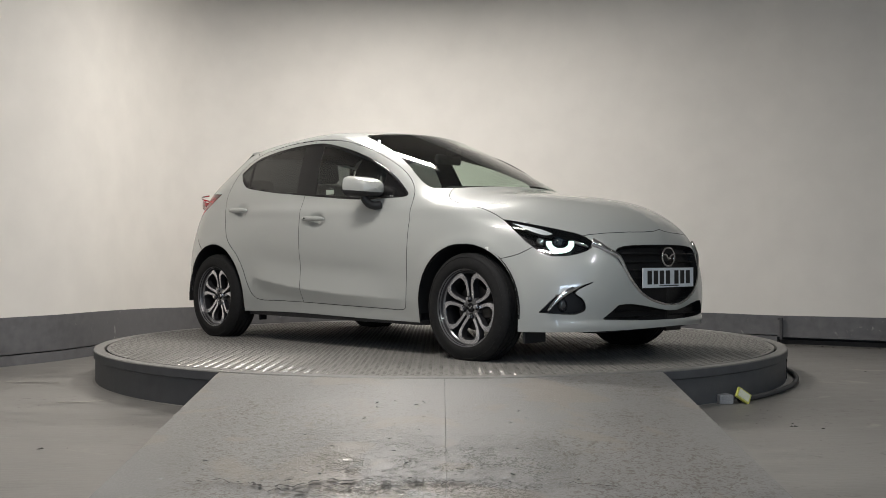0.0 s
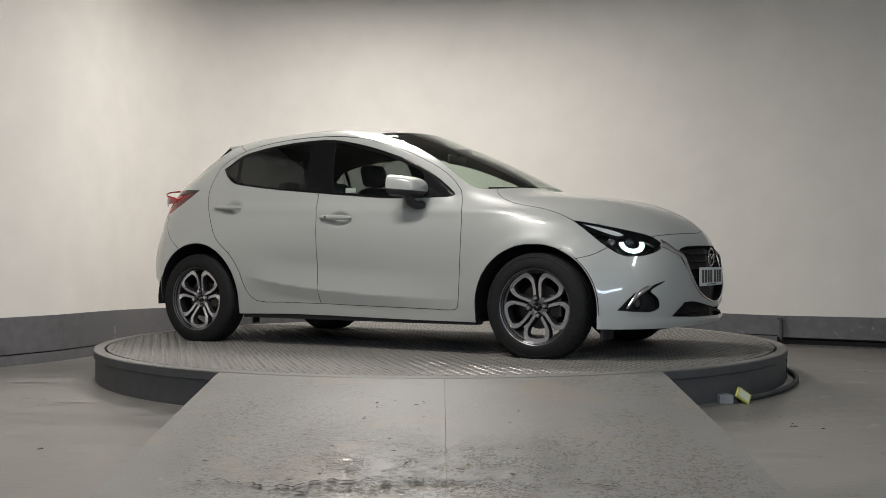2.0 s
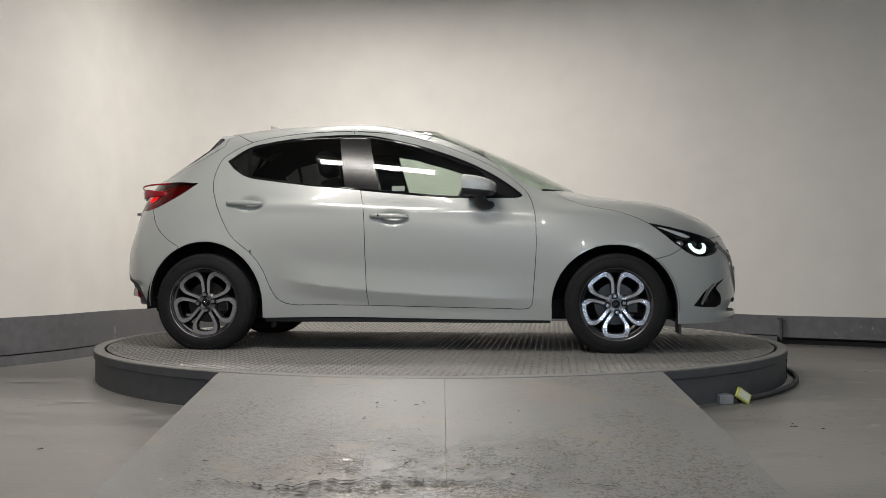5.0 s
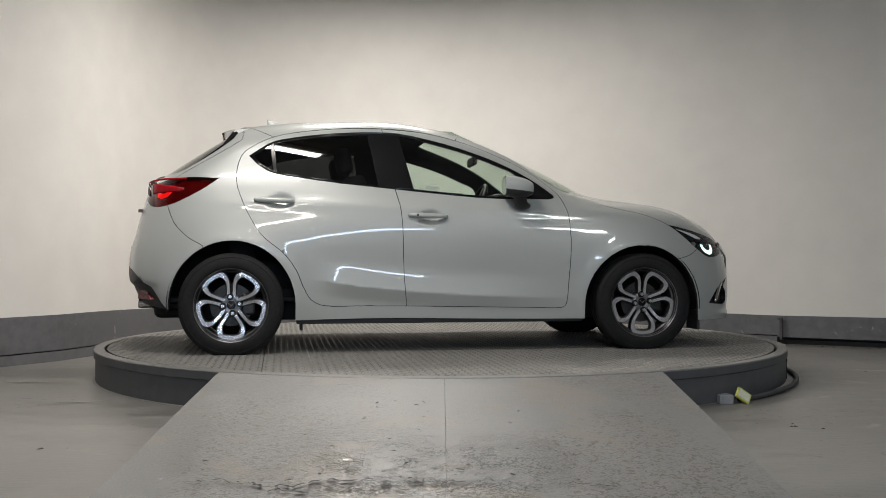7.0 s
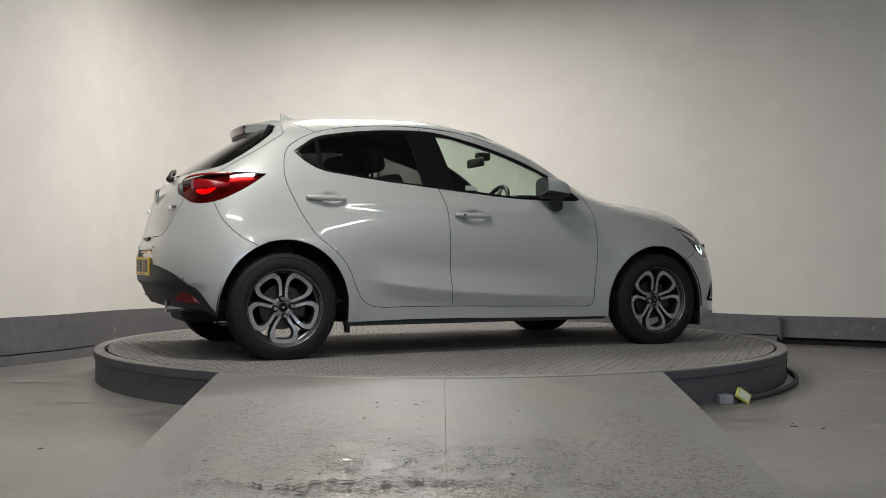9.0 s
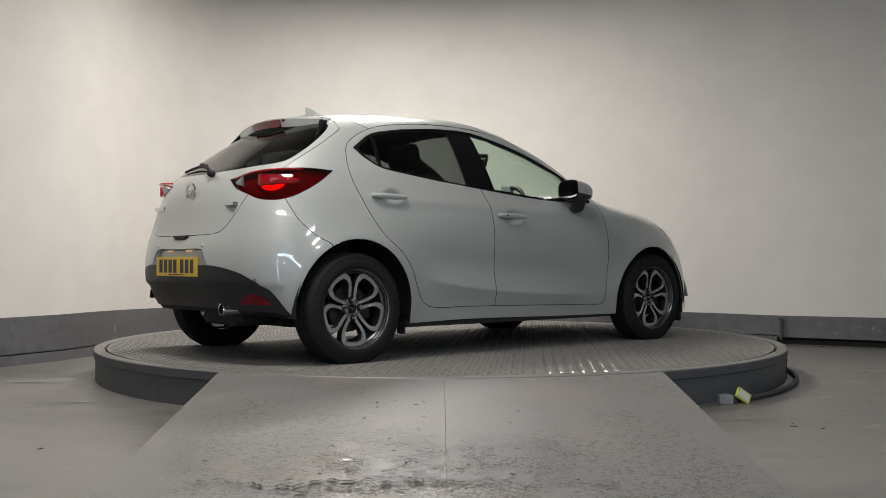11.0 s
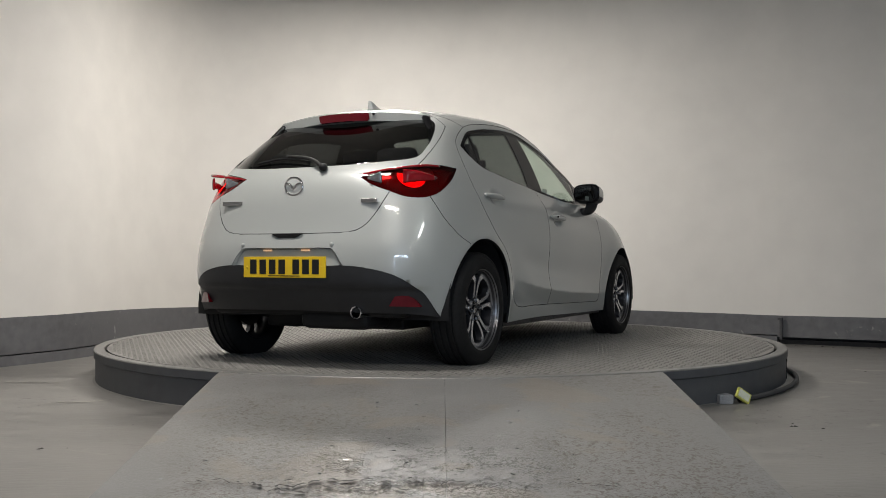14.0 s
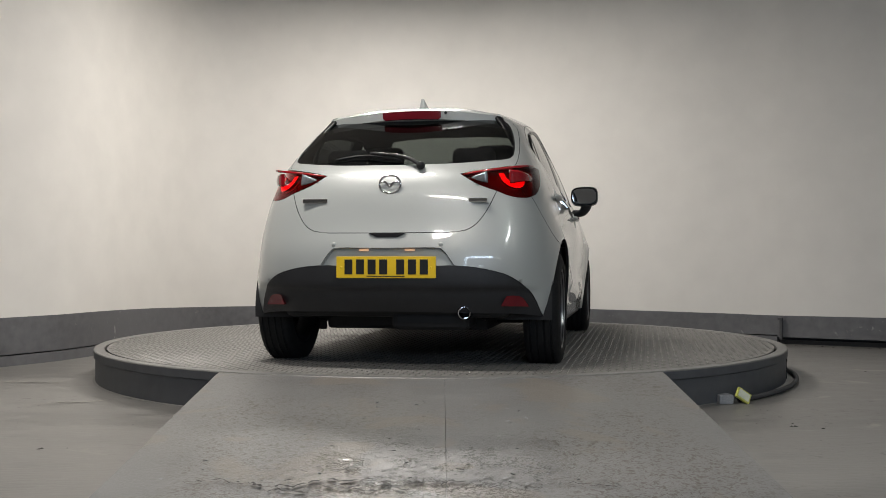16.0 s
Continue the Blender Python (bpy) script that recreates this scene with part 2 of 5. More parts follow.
def sheet_wall(name, keys, z0, z1, thick, mat, out=0.0):
    """A wall that follows the plan; z0 and z1 are numbers or "skirt"."""
    bm = bmesh.new()
    cols = []
    pts = [spline(WALL, k) for k in keys]
    for i, (x, y, s) in enumerate(pts):
        a, b = pts[max(0, i - 1)], pts[min(len(pts) - 1, i + 1)]
        t = Vector((b[0] - a[0], b[1] - a[1])).normalized()
        n = Vector((t.y, -t.x))
        lo = s if z0 == "skirt" else z0
        hi = s if z1 == "skirt" else z1
        p, q = Vector((x, y)) + n * out, Vector((x, y)) + n * (out - thick)
        cols.append([bm.verts.new((p.x, p.y, lo)), bm.verts.new((p.x, p.y, hi)), bm.verts.new((q.x, q.y, hi)), bm.verts.new((q.x, q.y, lo))])
    for a, b in zip(cols, cols[1:]):
        for j in range(4):
            bm.faces.new((a[j], b[j], b[(j + 1) % 4], a[(j + 1) % 4]))
    bm.faces.new(cols[0])
    bm.faces.new(cols[-1][::-1])
    bmesh.ops.recalc_face_normals(bm, faces=bm.faces[:])
    return mesh_object(name, bm, mat, angle=25)


def build_hall():
    n = 120
    curved = [i * 9.0 / n for i in range(n + 1)]
    tagged(sheet_wall("wall_back", curved, "skirt", 3.6, 0.2, M_WALL), "off-white painted curved wall behind the turntable", "wall", kind="structure")
    tagged(sheet_wall("wall_right", [9.002, 10, 11], "skirt", 3.6, 0.2, M_WALL, out=0.012), "off-white painted side wall meeting the curved wall", "wall", kind="structure")
    tagged(sheet_wall("skirting_back", curved, -0.118, "skirt", 0.2, M_SKIRT, out=0.004), "scuffed dark grey painted skirting below the wall", "skirting", kind="structure")
    tagged(sheet_wall("skirting_right", [9.002, 10, 11], -0.135, "skirt", 0.2, M_SKIRT, out=0.02), "dark grey painted skirting below the side wall", "skirting", kind="structure")
    tagged(sheet_wall("skirting_foot", curved, FLOOR_Z, -0.128, 0.2, M_SKIRT, out=0.03), "dark grey kick strip at the foot of the skirting", "skirting", kind="structure")
    tagged(sheet_wall("skirting_foot_right", [9.002, 10, 11], FLOOR_Z, -0.16, 0.2, M_DARK, out=-0.03), "black gap at the foot of the side wall", "skirting", kind="structure")
    bm = bmesh.new()
    box(bm, -9, 9, -11, 4, FLOOR_Z - 0.2, FLOOR_Z)
    tagged(mesh_object("floor", bm, M_FLOOR), "grey painted concrete floor with scuffs and stains", "floor", kind="structure")
    bm = bmesh.new()
    box(bm, -9, 9, -11, 4, 3.4, 3.55)
    tagged(mesh_object("ceiling", bm, M_CEIL), "plain grey ceiling", "ceiling", kind="structure")
    # plain walls that close the hall behind the camera
    for name, c in (("wall_left", (-5.2, -5.0, -11, 4)), ("wall_far_right", (5.6, 5.8, -11, 4)), ("wall_rear_left", (-5.2, -0.4, -9.7, -9.5)), ("wall_rear_right", (2.8, 5.8, -9.7, -9.5))):
        bm = bmesh.new()
        box(bm, *c, FLOOR_Z, 3.4)
        tagged(mesh_object(name, bm, M_CEIL), "plain grey wall", "wall", kind="structure")
    bm = bmesh.new()
    box(bm, -0.4, 2.8, -9.7, -9.5, 2.3, 3.4)
    tagged(mesh_object("wall_rear_lintel", bm, M_CEIL), "plain grey wall above the doorway", "wall", kind="structure")


def build_turntable():
    base = tagged(new("turntable"), "round raised turntable with dark grey steel sides", "turntable")
    part("side", lathe([(2.322, FLOOR_Z + 0.002), (2.322, -0.052), (2.332, -0.046), (2.332, -0.006)], 160), M_BASE, base, "dark grey painted steel side", angle=30)
    part("rim", lathe([(2.266, -0.03), (2.266, -0.002), (2.270, 0.002), (2.328, 0.002), (2.3325, -0.0025), (2.3325, -0.0065)], 160), M_RIM, base, "light grey painted rim ring", angle=30)
    part("sealant", lathe([(2.3205, FLOOR_Z + 0.007), (2.327, FLOOR_Z + 0.005), (2.337, FLOOR_Z + 0.0015)], 160), M_FLOOR, base, "pale sealant bead at the foot", smooth=True)
    part("panel_joint", bevelled_box(-0.008, 0.008, -2.326, -2.319, FLOOR_Z + 0.003, -0.045, 0.001, 1, Matrix.Rotation(radians(72), 4, "Z")), M_DARK, base, "dark joint in the side")
    disc = tagged(new("turntable_disc"), "grey tread-plate disc that turns with the car", "turntable disc")
    R, cuts = 2.250, (-2.250, -1.22, 0.0, 1.22, 2.250)
    for x0, x1 in zip(cuts, cuts[1:]):
        x0, x1 = x0 + 0.0015, x1 - 0.0015
        n = 40
        xs = [x0 + (x1 - x0) * k / n for k in range(n + 1)]
        edge = [(x, -math.sqrt(max(0, R * R - x * x))) for x in xs]
        edge += [(x, -y) for x, y in edge[::-1]]
        clean = [p for k, p in enumerate(edge) if math.dist(p, edge[k - 1]) > 1e-4]
        bm = bmesh.new()
        f = bm.faces.new([bm.verts.new((x, y, -0.03)) for x, y in clean])
        r = bmesh.ops.extrude_face_region(bm, geom=[f])
        bmesh.ops.translate(bm, vec=(0, 0, 0.03), verts=[g for g in r["geom"] if isinstance(g, bmesh.types.BMVert)])
        bmesh.ops.recalc_face_normals(bm, faces=bm.faces[:])
        part("plate", bm, M_DISC, disc)
    # raised tread bars, set crosswise in turn
    verts, faces = [], []
    pitch = 0.040
    m = int(R / pitch)
    shape = [(-0.017, 0, 0), (-0.009, -0.0045, 0), (0.009, -0.0045, 0), (0.017, 0, 0), (0.009, 0.0045, 0), (-0.009, 0.0045, 0), (-0.010, 0, 0.0024), (0.010, 0, 0.0024)]
    for i in range(-m, m + 1):
        for j in range(-m, m + 1):
            x, y = i * pitch, j * pitch
            if x * x + y * y > (R - 0.02) ** 2:
                continue
            k = len(verts)
            for u, v, h in shape:
                verts.append((x + u, y + v, h) if (i + j) % 2 else (x - v, y + u, h))
            faces += [(k, k + 1, k + 6), (k + 1, k + 2, k + 7, k + 6), (k + 2, k + 3, k + 7), (k + 3, k + 4, k + 7), (k + 4, k + 5, k + 6, k + 7), (k + 5, k, k + 6)]
    me = bpy.data.meshes.new("tread_pattern")
    me.from_pydata(verts, [], faces)
    me.materials.append(M_BAR)
    bars = new("tread_pattern", me)
    bars.parent = disc
    tagged(bars, "worn raised tread bars", kind="stuff")
    return disc


def build_ramp():
    """Concrete ramp up to the disc, its top edge following the disc's rim."""
    ramp = tagged(new("ramp"), "worn grey painted drive-on ramp with scuffs and a cracked foot", "ramp")
    half, foot, seam = 1.125, -3.98, 0.018
    for x0, x1 in ((-half, seam - 0.0008), (seam + 0.0008, half)):
        bm = bmesh.new()
        n, cols = 40, []
        for i in range(n + 1):
            x = x0 + (x1 - x0) * i / n
            yt = -math.sqrt(2.262**2 - x * x)
            top = [bm.verts.new((x, yt + (foot - yt) * k / 12, 0.002 + (FLOOR_Z + 0.003 - 0.002) * max(0, (k / 12 - 0.03) / 0.97))) for k in range(13)]
            top.append(bm.verts.new((x, foot - 0.006, FLOOR_Z)))
            top.append(bm.verts.new((x, yt, FLOOR_Z)))
            cols.append(top)
        for a, b in zip(cols, cols[1:]):
            for j in range(len(a)):
                bm.faces.new((a[j], b[j], b[(j + 1) % len(a)], a[(j + 1) % len(a)]))
        bm.faces.new(cols[0][::-1])
        bm.faces.new(cols[-1])
        bmesh.ops.recalc_face_normals(bm, faces=bm.faces[:])
        part("panel", bm, M_RAMP, ramp, angle=30)


def build_battens():
    for bx, by, bz, _, _ in BATTENS:
        lamp = tagged(new("ceiling_batten"), "white twin-tube strip light under the ceiling", "ceiling light", group="strip lights")
        lamp.matrix_world = pose(bx, by, TUBE_Z, 0, 0, bz)
        part("housing", bevelled_box(-0.66, 0.66, -0.11, 0.11, -0.03, 0.12, 0.008), M_BATTEN, lamp)
        for dy in (-0.075, 0.075):
            bm = bmesh.new()
            bmesh.ops.create_cone(bm, cap_ends=True, segments=12, radius1=0.014, radius2=0.014, depth=1.24, matrix=pose(0, dy, -0.05, 0, 90, 0))
            part("tube", bm, M_TUBE, lamp, smooth=True)



def build_small_things():
    rnd = random.Random(4)
    # warning lamp by the base: grey block and a leaning yellow-framed panel
    lamp = tagged(new("floor_beacon"), "small grey block with a leaning yellow-framed panel on the floor", "beacon")
    lamp.matrix_world = pose(1.515, -1.79, FLOOR_Z, 0, 0, 8)
    part("block", bevelled_box(-0.046, 0.034, -0.035, 0.045, 0, 0.050, 0.006), M_SCREED, lamp, "rough grey block")
    fr = part("panel_frame", bevelled_box(-0.044, 0.044, -0.008, 0.008, -0.031, 0.031, 0.004, 2, pose(0.092, -0.02, 0.042, -28, 34, 0)), M_SIGN, lamp, "yellow panel frame")
    part("panel_face", bevelled_box(-0.034, 0.034, -0.0105, -0.0075, -0.022, 0.022, 0.0005, 1, pose(0.092, -0.02, 0.042, -28, 34, 0)), M_PALEFACE, fr, "pale translucent panel face")
    # cable round the foot of the base
    pts = [(2.385 * math.cos(a), 2.385 * math.sin(a), FLOOR_Z + 0.016) for a in np.linspace(radians(-48), radians(6), 24)]
    pts += [(2.44, 0.36, FLOOR_Z + 0.016), (2.52, 0.42, FLOOR_Z + 0.014), (2.60, 0.40, FLOOR_Z + 0.014)]
    c = bpy.data.curves.new("cable", "CURVE")
    c.dimensions, c.bevel_depth, c.bevel_resolution = "3D", 0.014, 3
    s = c.splines.new("POLY")
    s.points.add(len(pts) - 1)
    for q, p in zip(s.points, pts):
        q.co = (*p, 1)
    c.materials.append(M_DARKGREY)
    tagged(new("cable", c), "dark grey cable lying along the turntable's foot", "cable")
    # bracket on the skirting
    br = tagged(new("wall_bracket"), "thin grey metal bracket standing against the skirting", "bracket")
    br.matrix_world = pose(3.075, 1.93, 0, 0, 0, -28)
    part("upright", bevelled_box(-0.011, 0.011, -0.03, 0.0, -0.155, 0.035, 0.003), M_DARKGREY, br)
    part("tab", bevelled_box(-0.026, 0.016, -0.045, 0.0, 0.022, 0.042, 0.003), M_DARKGREY, br)
    # broken paint edge along the ramp's foot: a ragged crack with branches
    bm = bmesh.new()

    def crack(x, y, x_end, slope, wide):
        last = None
        drift = 0.0
        while x < x_end:
            drift = 0.75 * drift + rnd.uniform(-0.016, 0.016)
            py = y - 0.03 + drift
            w = rnd.uniform(0.2, 1.0) ** 2 * wide * 1.5
            zz = 0.002 + (FLOOR_Z + 0.001) * ((py + 2.26) / (-3.98 + 2.26) - 0.03) / 0.97 + 0.008
            a, b = bm.verts.new((x, py - w, zz)), bm.verts.new((x, py + w, zz))
            if last:
                bm.faces.new((last[0], a, b, last[1]))
            last = (a, b)
            dx = rnd.uniform(0.006, 0.018)
            x, y = x + dx, y + slope * dx + rnd.uniform(-0.004, 0.004)
    for row in ((-0.86, -3.76, -0.60, -0.10, 0.006), (-0.62, -3.80, -0.33, 0.10, 0.012), (-0.45, -3.83, -0.26, 0.16, 0.010), (-0.36, -3.75, -0.16, -0.35, 0.011), (-0.20, -3.78, -0.04, -0.2, 0.009),
                (-0.10, -3.79, 0.10, 0.06, 0.006), (0.16, -3.83, 0.30, 0.05, 0.003), (0.42, -3.80, 0.60, -0.06, 0.003), (-0.56, -3.86, -0.38, 0.05, 0.008), (-0.28, -3.86, -0.10, 0.1, 0.008)):
        crack(*row)
    tagged(mesh_object("ramp_crack", bm, M_INK_DIRT), "dark ragged cracks in the paint across the ramp's foot", "crack", kind="stuff")
    # loose curled paint flakes on the lower ramp
    bm = bmesh.new()
    for k in range(520):
        px = rnd.gauss(-0.08, 0.36)
        py = -3.84 + abs(rnd.gauss(0, 0.17)) if k % 3 else rnd.uniform(-3.8, -2.75)
        if not -1.05 < px < 1.05:
            continue
        zz = 0.002 + (FLOOR_Z + 0.001) * ((py + 2.26) / (-3.98 + 2.26) - 0.03) / 0.97 + 0.007
        sz = rnd.uniform(0.002, 0.007)
        m = pose(px, py, zz, rnd.gauss(0, 16) - 6, rnd.gauss(0, 12), rnd.uniform(-35, 35))
        ring = [bm.verts.new(m @ Vector((sz * rnd.uniform(0.9, 2.2) * math.cos(t), sz * rnd.uniform(0.4, 0.9) * math.sin(t), 0))) for t in (0, 1.2, 2.4, 3.6, 5.0)]
        bm.faces.new(ring)
    tagged(mesh_object("paint_flakes", bm, M_FLAKE), "shiny curled grey paint flakes on the ramp", "flakes", kind="stuff")
    # worn pale streaks on the floor beside the base
    bm = bmesh.new()
    for cx, cy, length, w, turn in ((-2.62, -0.83, 0.62, 0.035, -6), (-2.48, -0.90, 0.40, 0.02, 3), (-1.96, -1.72, 0.34, 0.05, 12), (-2.10, -1.80, 0.22, 0.02, 4), (-2.85, -0.12, 0.30, 0.03, 24), (-2.75, -0.30, 0.22, 0.02, -8), (2.9, -0.6, 0.25, 0.012, 4)):
        m = pose(cx, cy, FLOOR_Z + 0.0035, 0, 0, turn)
        last = None
        for k in range(25):
            u = k / 24
            h = w * math.sin(math.pi * u) ** 0.6 * rnd.uniform(0.15, 1.0)
            o = rnd.uniform(-0.3, 0.3) * w
            pair = [bm.verts.new(m @ Vector(((u - 0.5) * length, o + d * h, 0))) for d in (-0.5, 0.5)]
            if last:
                bm.faces.new((last[0], pair[0], pair[1], last[1]))
            last = pair
    tagged(mesh_object("worn_floor_streaks", bm, M_WORN), "pale worn streaks in the floor paint", "worn patch", kind="stuff")
    # grit and chips on the floor
    bm = bmesh.new()
    spots = [(-1.80, -3.28), (-1.63, -3.05), (1.87, -3.47), (1.93, -3.42), (1.62, -2.55), (1.73, -2.60), (2.9, -0.3)]
    for k in range(90):
        if k < 14:
            px, py = spots[k // 2]
            px, py, sz = px + rnd.gauss(0, 0.012), py + rnd.gauss(0, 0.012), rnd.uniform(0.004, 0.012)
        elif k < 45:
            q = rnd.uniform(9.1, 10.4)
            wx, wy, _ = spline(WALL, q)
            px, py, sz = wx - rnd.uniform(0.02, 0.14), wy - rnd.uniform(0.03, 0.16), rnd.uniform(0.004, 0.014)
        else:
            px, py, sz = rnd.choice((-1, 1)) * rnd.uniform(1.3, 3.2), rnd.uniform(-3.4, -1.9), rnd.uniform(0.002, 0.006)
        a = rnd.uniform(0, 6.28)
        ring = [bm.verts.new((px + sz * rnd.uniform(0.5, 1.6) * math.cos(a + t), py + sz * rnd.uniform(0.3, 0.8) * math.sin(a + t), FLOOR_Z + 0.001)) for t in (0, 1.3, 2.5, 3.8, 5.0)]
        tip = bm.verts.new((px, py, FLOOR_Z + sz * 0.5))
        for i in range(5):
            bm.faces.new((ring[i], ring[(i + 1) % 5], tip))
    tagged(mesh_object("floor_grit", bm, M_INK_DIRT), "dark grit and paint chips on the floor", "grit", kind="stuff")


M_SCREED = material("rough_grey_block", (0.28, 0.28, 0.29), 0.7, vary=0.25, scale=40, bump=0.3, bump_scale=120)
M_SIGN = material("yellow_plastic", (0.55, 0.55, 0.12), 0.4, vary=0.08, scale=20)
M_PALEFACE = material("pale_panel_face", (0.62, 0.64, 0.52), 0.4, vary=0.1, scale=20)
M_FLAKE = material("glossy_paint_flake", (0.34, 0.34, 0.345), 0.16, vary=0.3, scale=40)
M_WORN = material("pale_worn_concrete", (0.36, 0.345, 0.315), 0.6, vary=0.3, scale=14)
M_DARKGREY = material("dark_grey_rubber", (0.06, 0.06, 0.063), 0.55, vary=0.2, scale=20)
M_INK_DIRT = material("dark_dirt", (0.022, 0.02, 0.018), 0.8, vary=0.3, scale=30)


build_hall()
DISC = build_turntable()
build_ramp()
build_battens()
build_small_things()


# ---- the car ----
M_PAINT = material("pearl_silver_paint", (0.408, 0.424, 0.411), 0.38, metal=0.10, coat=1.0)
M_SHELL = material("black_inner_shell", (0.008, 0.008, 0.009), 0.7, vary=0.2)
M_TRIM = material("gloss_black_trim", (0.006, 0.006, 0.007), 0.22, spec=0.3)
M_BUMPER = material("grained_black_bumper", (0.018, 0.0185, 0.021), 0.5, vary=0.15, bump=0.15, bump_scale=700)
M_CHROME = material("chrome", (0.75, 0.75, 0.76), 0.08, metal=1.0)
M_GLASS = glass("clear_green_glass", (0.74, 0.82, 0.76))
M_PRIVACY = glass("dark_privacy_glass", (0.16, 0.17, 0.17))
M_LAMP = glass("clear_lamp_cover", (0.92, 0.94, 0.95))
M_RUBBER = material("tyre_rubber", (0.014, 0.014, 0.0146), 0.75, vary=0.3, scale=20, bump=0.1, bump_scale=300, spec=0.25)
M_ALLOY = material("machined_alloy_face", (0.64, 0.64, 0.66), 0.22, metal=0.8, bump=0.02, bump_scale=900)
M_GUN = material("gunmetal_pocket_paint", (0.05, 0.05, 0.055), 0.35, metal=0.7, coat=0.4)
M_BRAKE = material("grey_brake_metal", (0.07, 0.068, 0.066), 0.4, metal=0.9, vary=0.3, scale=30)
M_RED = material("red_lamp_plastic", (0.30, 0.004, 0.010), 0.12, coat=0.6)
M_REFLECTOR = material("dull_red_reflector", (0.13, 0.005, 0.010), 0.2, vary=0.3, scale=60)
M_DKRED = material("dark_red_lamp_plastic", (0.10, 0.004, 0.007), 0.12, coat=0.6)
M_REDLIT = glow("lit_red_lamp", (1.0, 0.012, 0.018), 0.95)
M_DRL = glow("lit_white_lamp", (0.72, 1.0, 0.90), 1.5)
M_PLATEGLOW = glow("warm_plate_lamp", (1.0, 0.6, 0.35), 0.35)
M_SEAT = material("black_seat_cloth", (0.018, 0.018, 0.02), 0.85, vary=0.3, scale=40, bump=0.2, bump_scale=500)
M_YELLOW = material("yellow_plate", (0.78, 0.52, 0.02), 0.4, vary=0.05)
M_WHITE = material("white_plate", (0.72, 0.76, 0.80), 0.4, vary=0.05)
M_REVERSE = material("silvered_reversing_lamp", (0.42, 0.43, 0.46), 0.2, metal=0.7, vary=0.4, scale=60)
M_INK = material("black_ink", (0.01, 0.01, 0.011), 0.45, vary=0.1)
M_PALE = material("pale_sticker", (0.6, 0.62, 0.58), 0.6, vary=0.1)

X, Y, Z = Vector((1, 0, 0)), Vector((0, 1, 0)), Vector((0, 0, 1))
DIAG_R = (X - Y).normalized()   # unrolls the rear corner of the right side
DIAG_F = (X + Y).normalized()   # unrolls the front corner of the right side

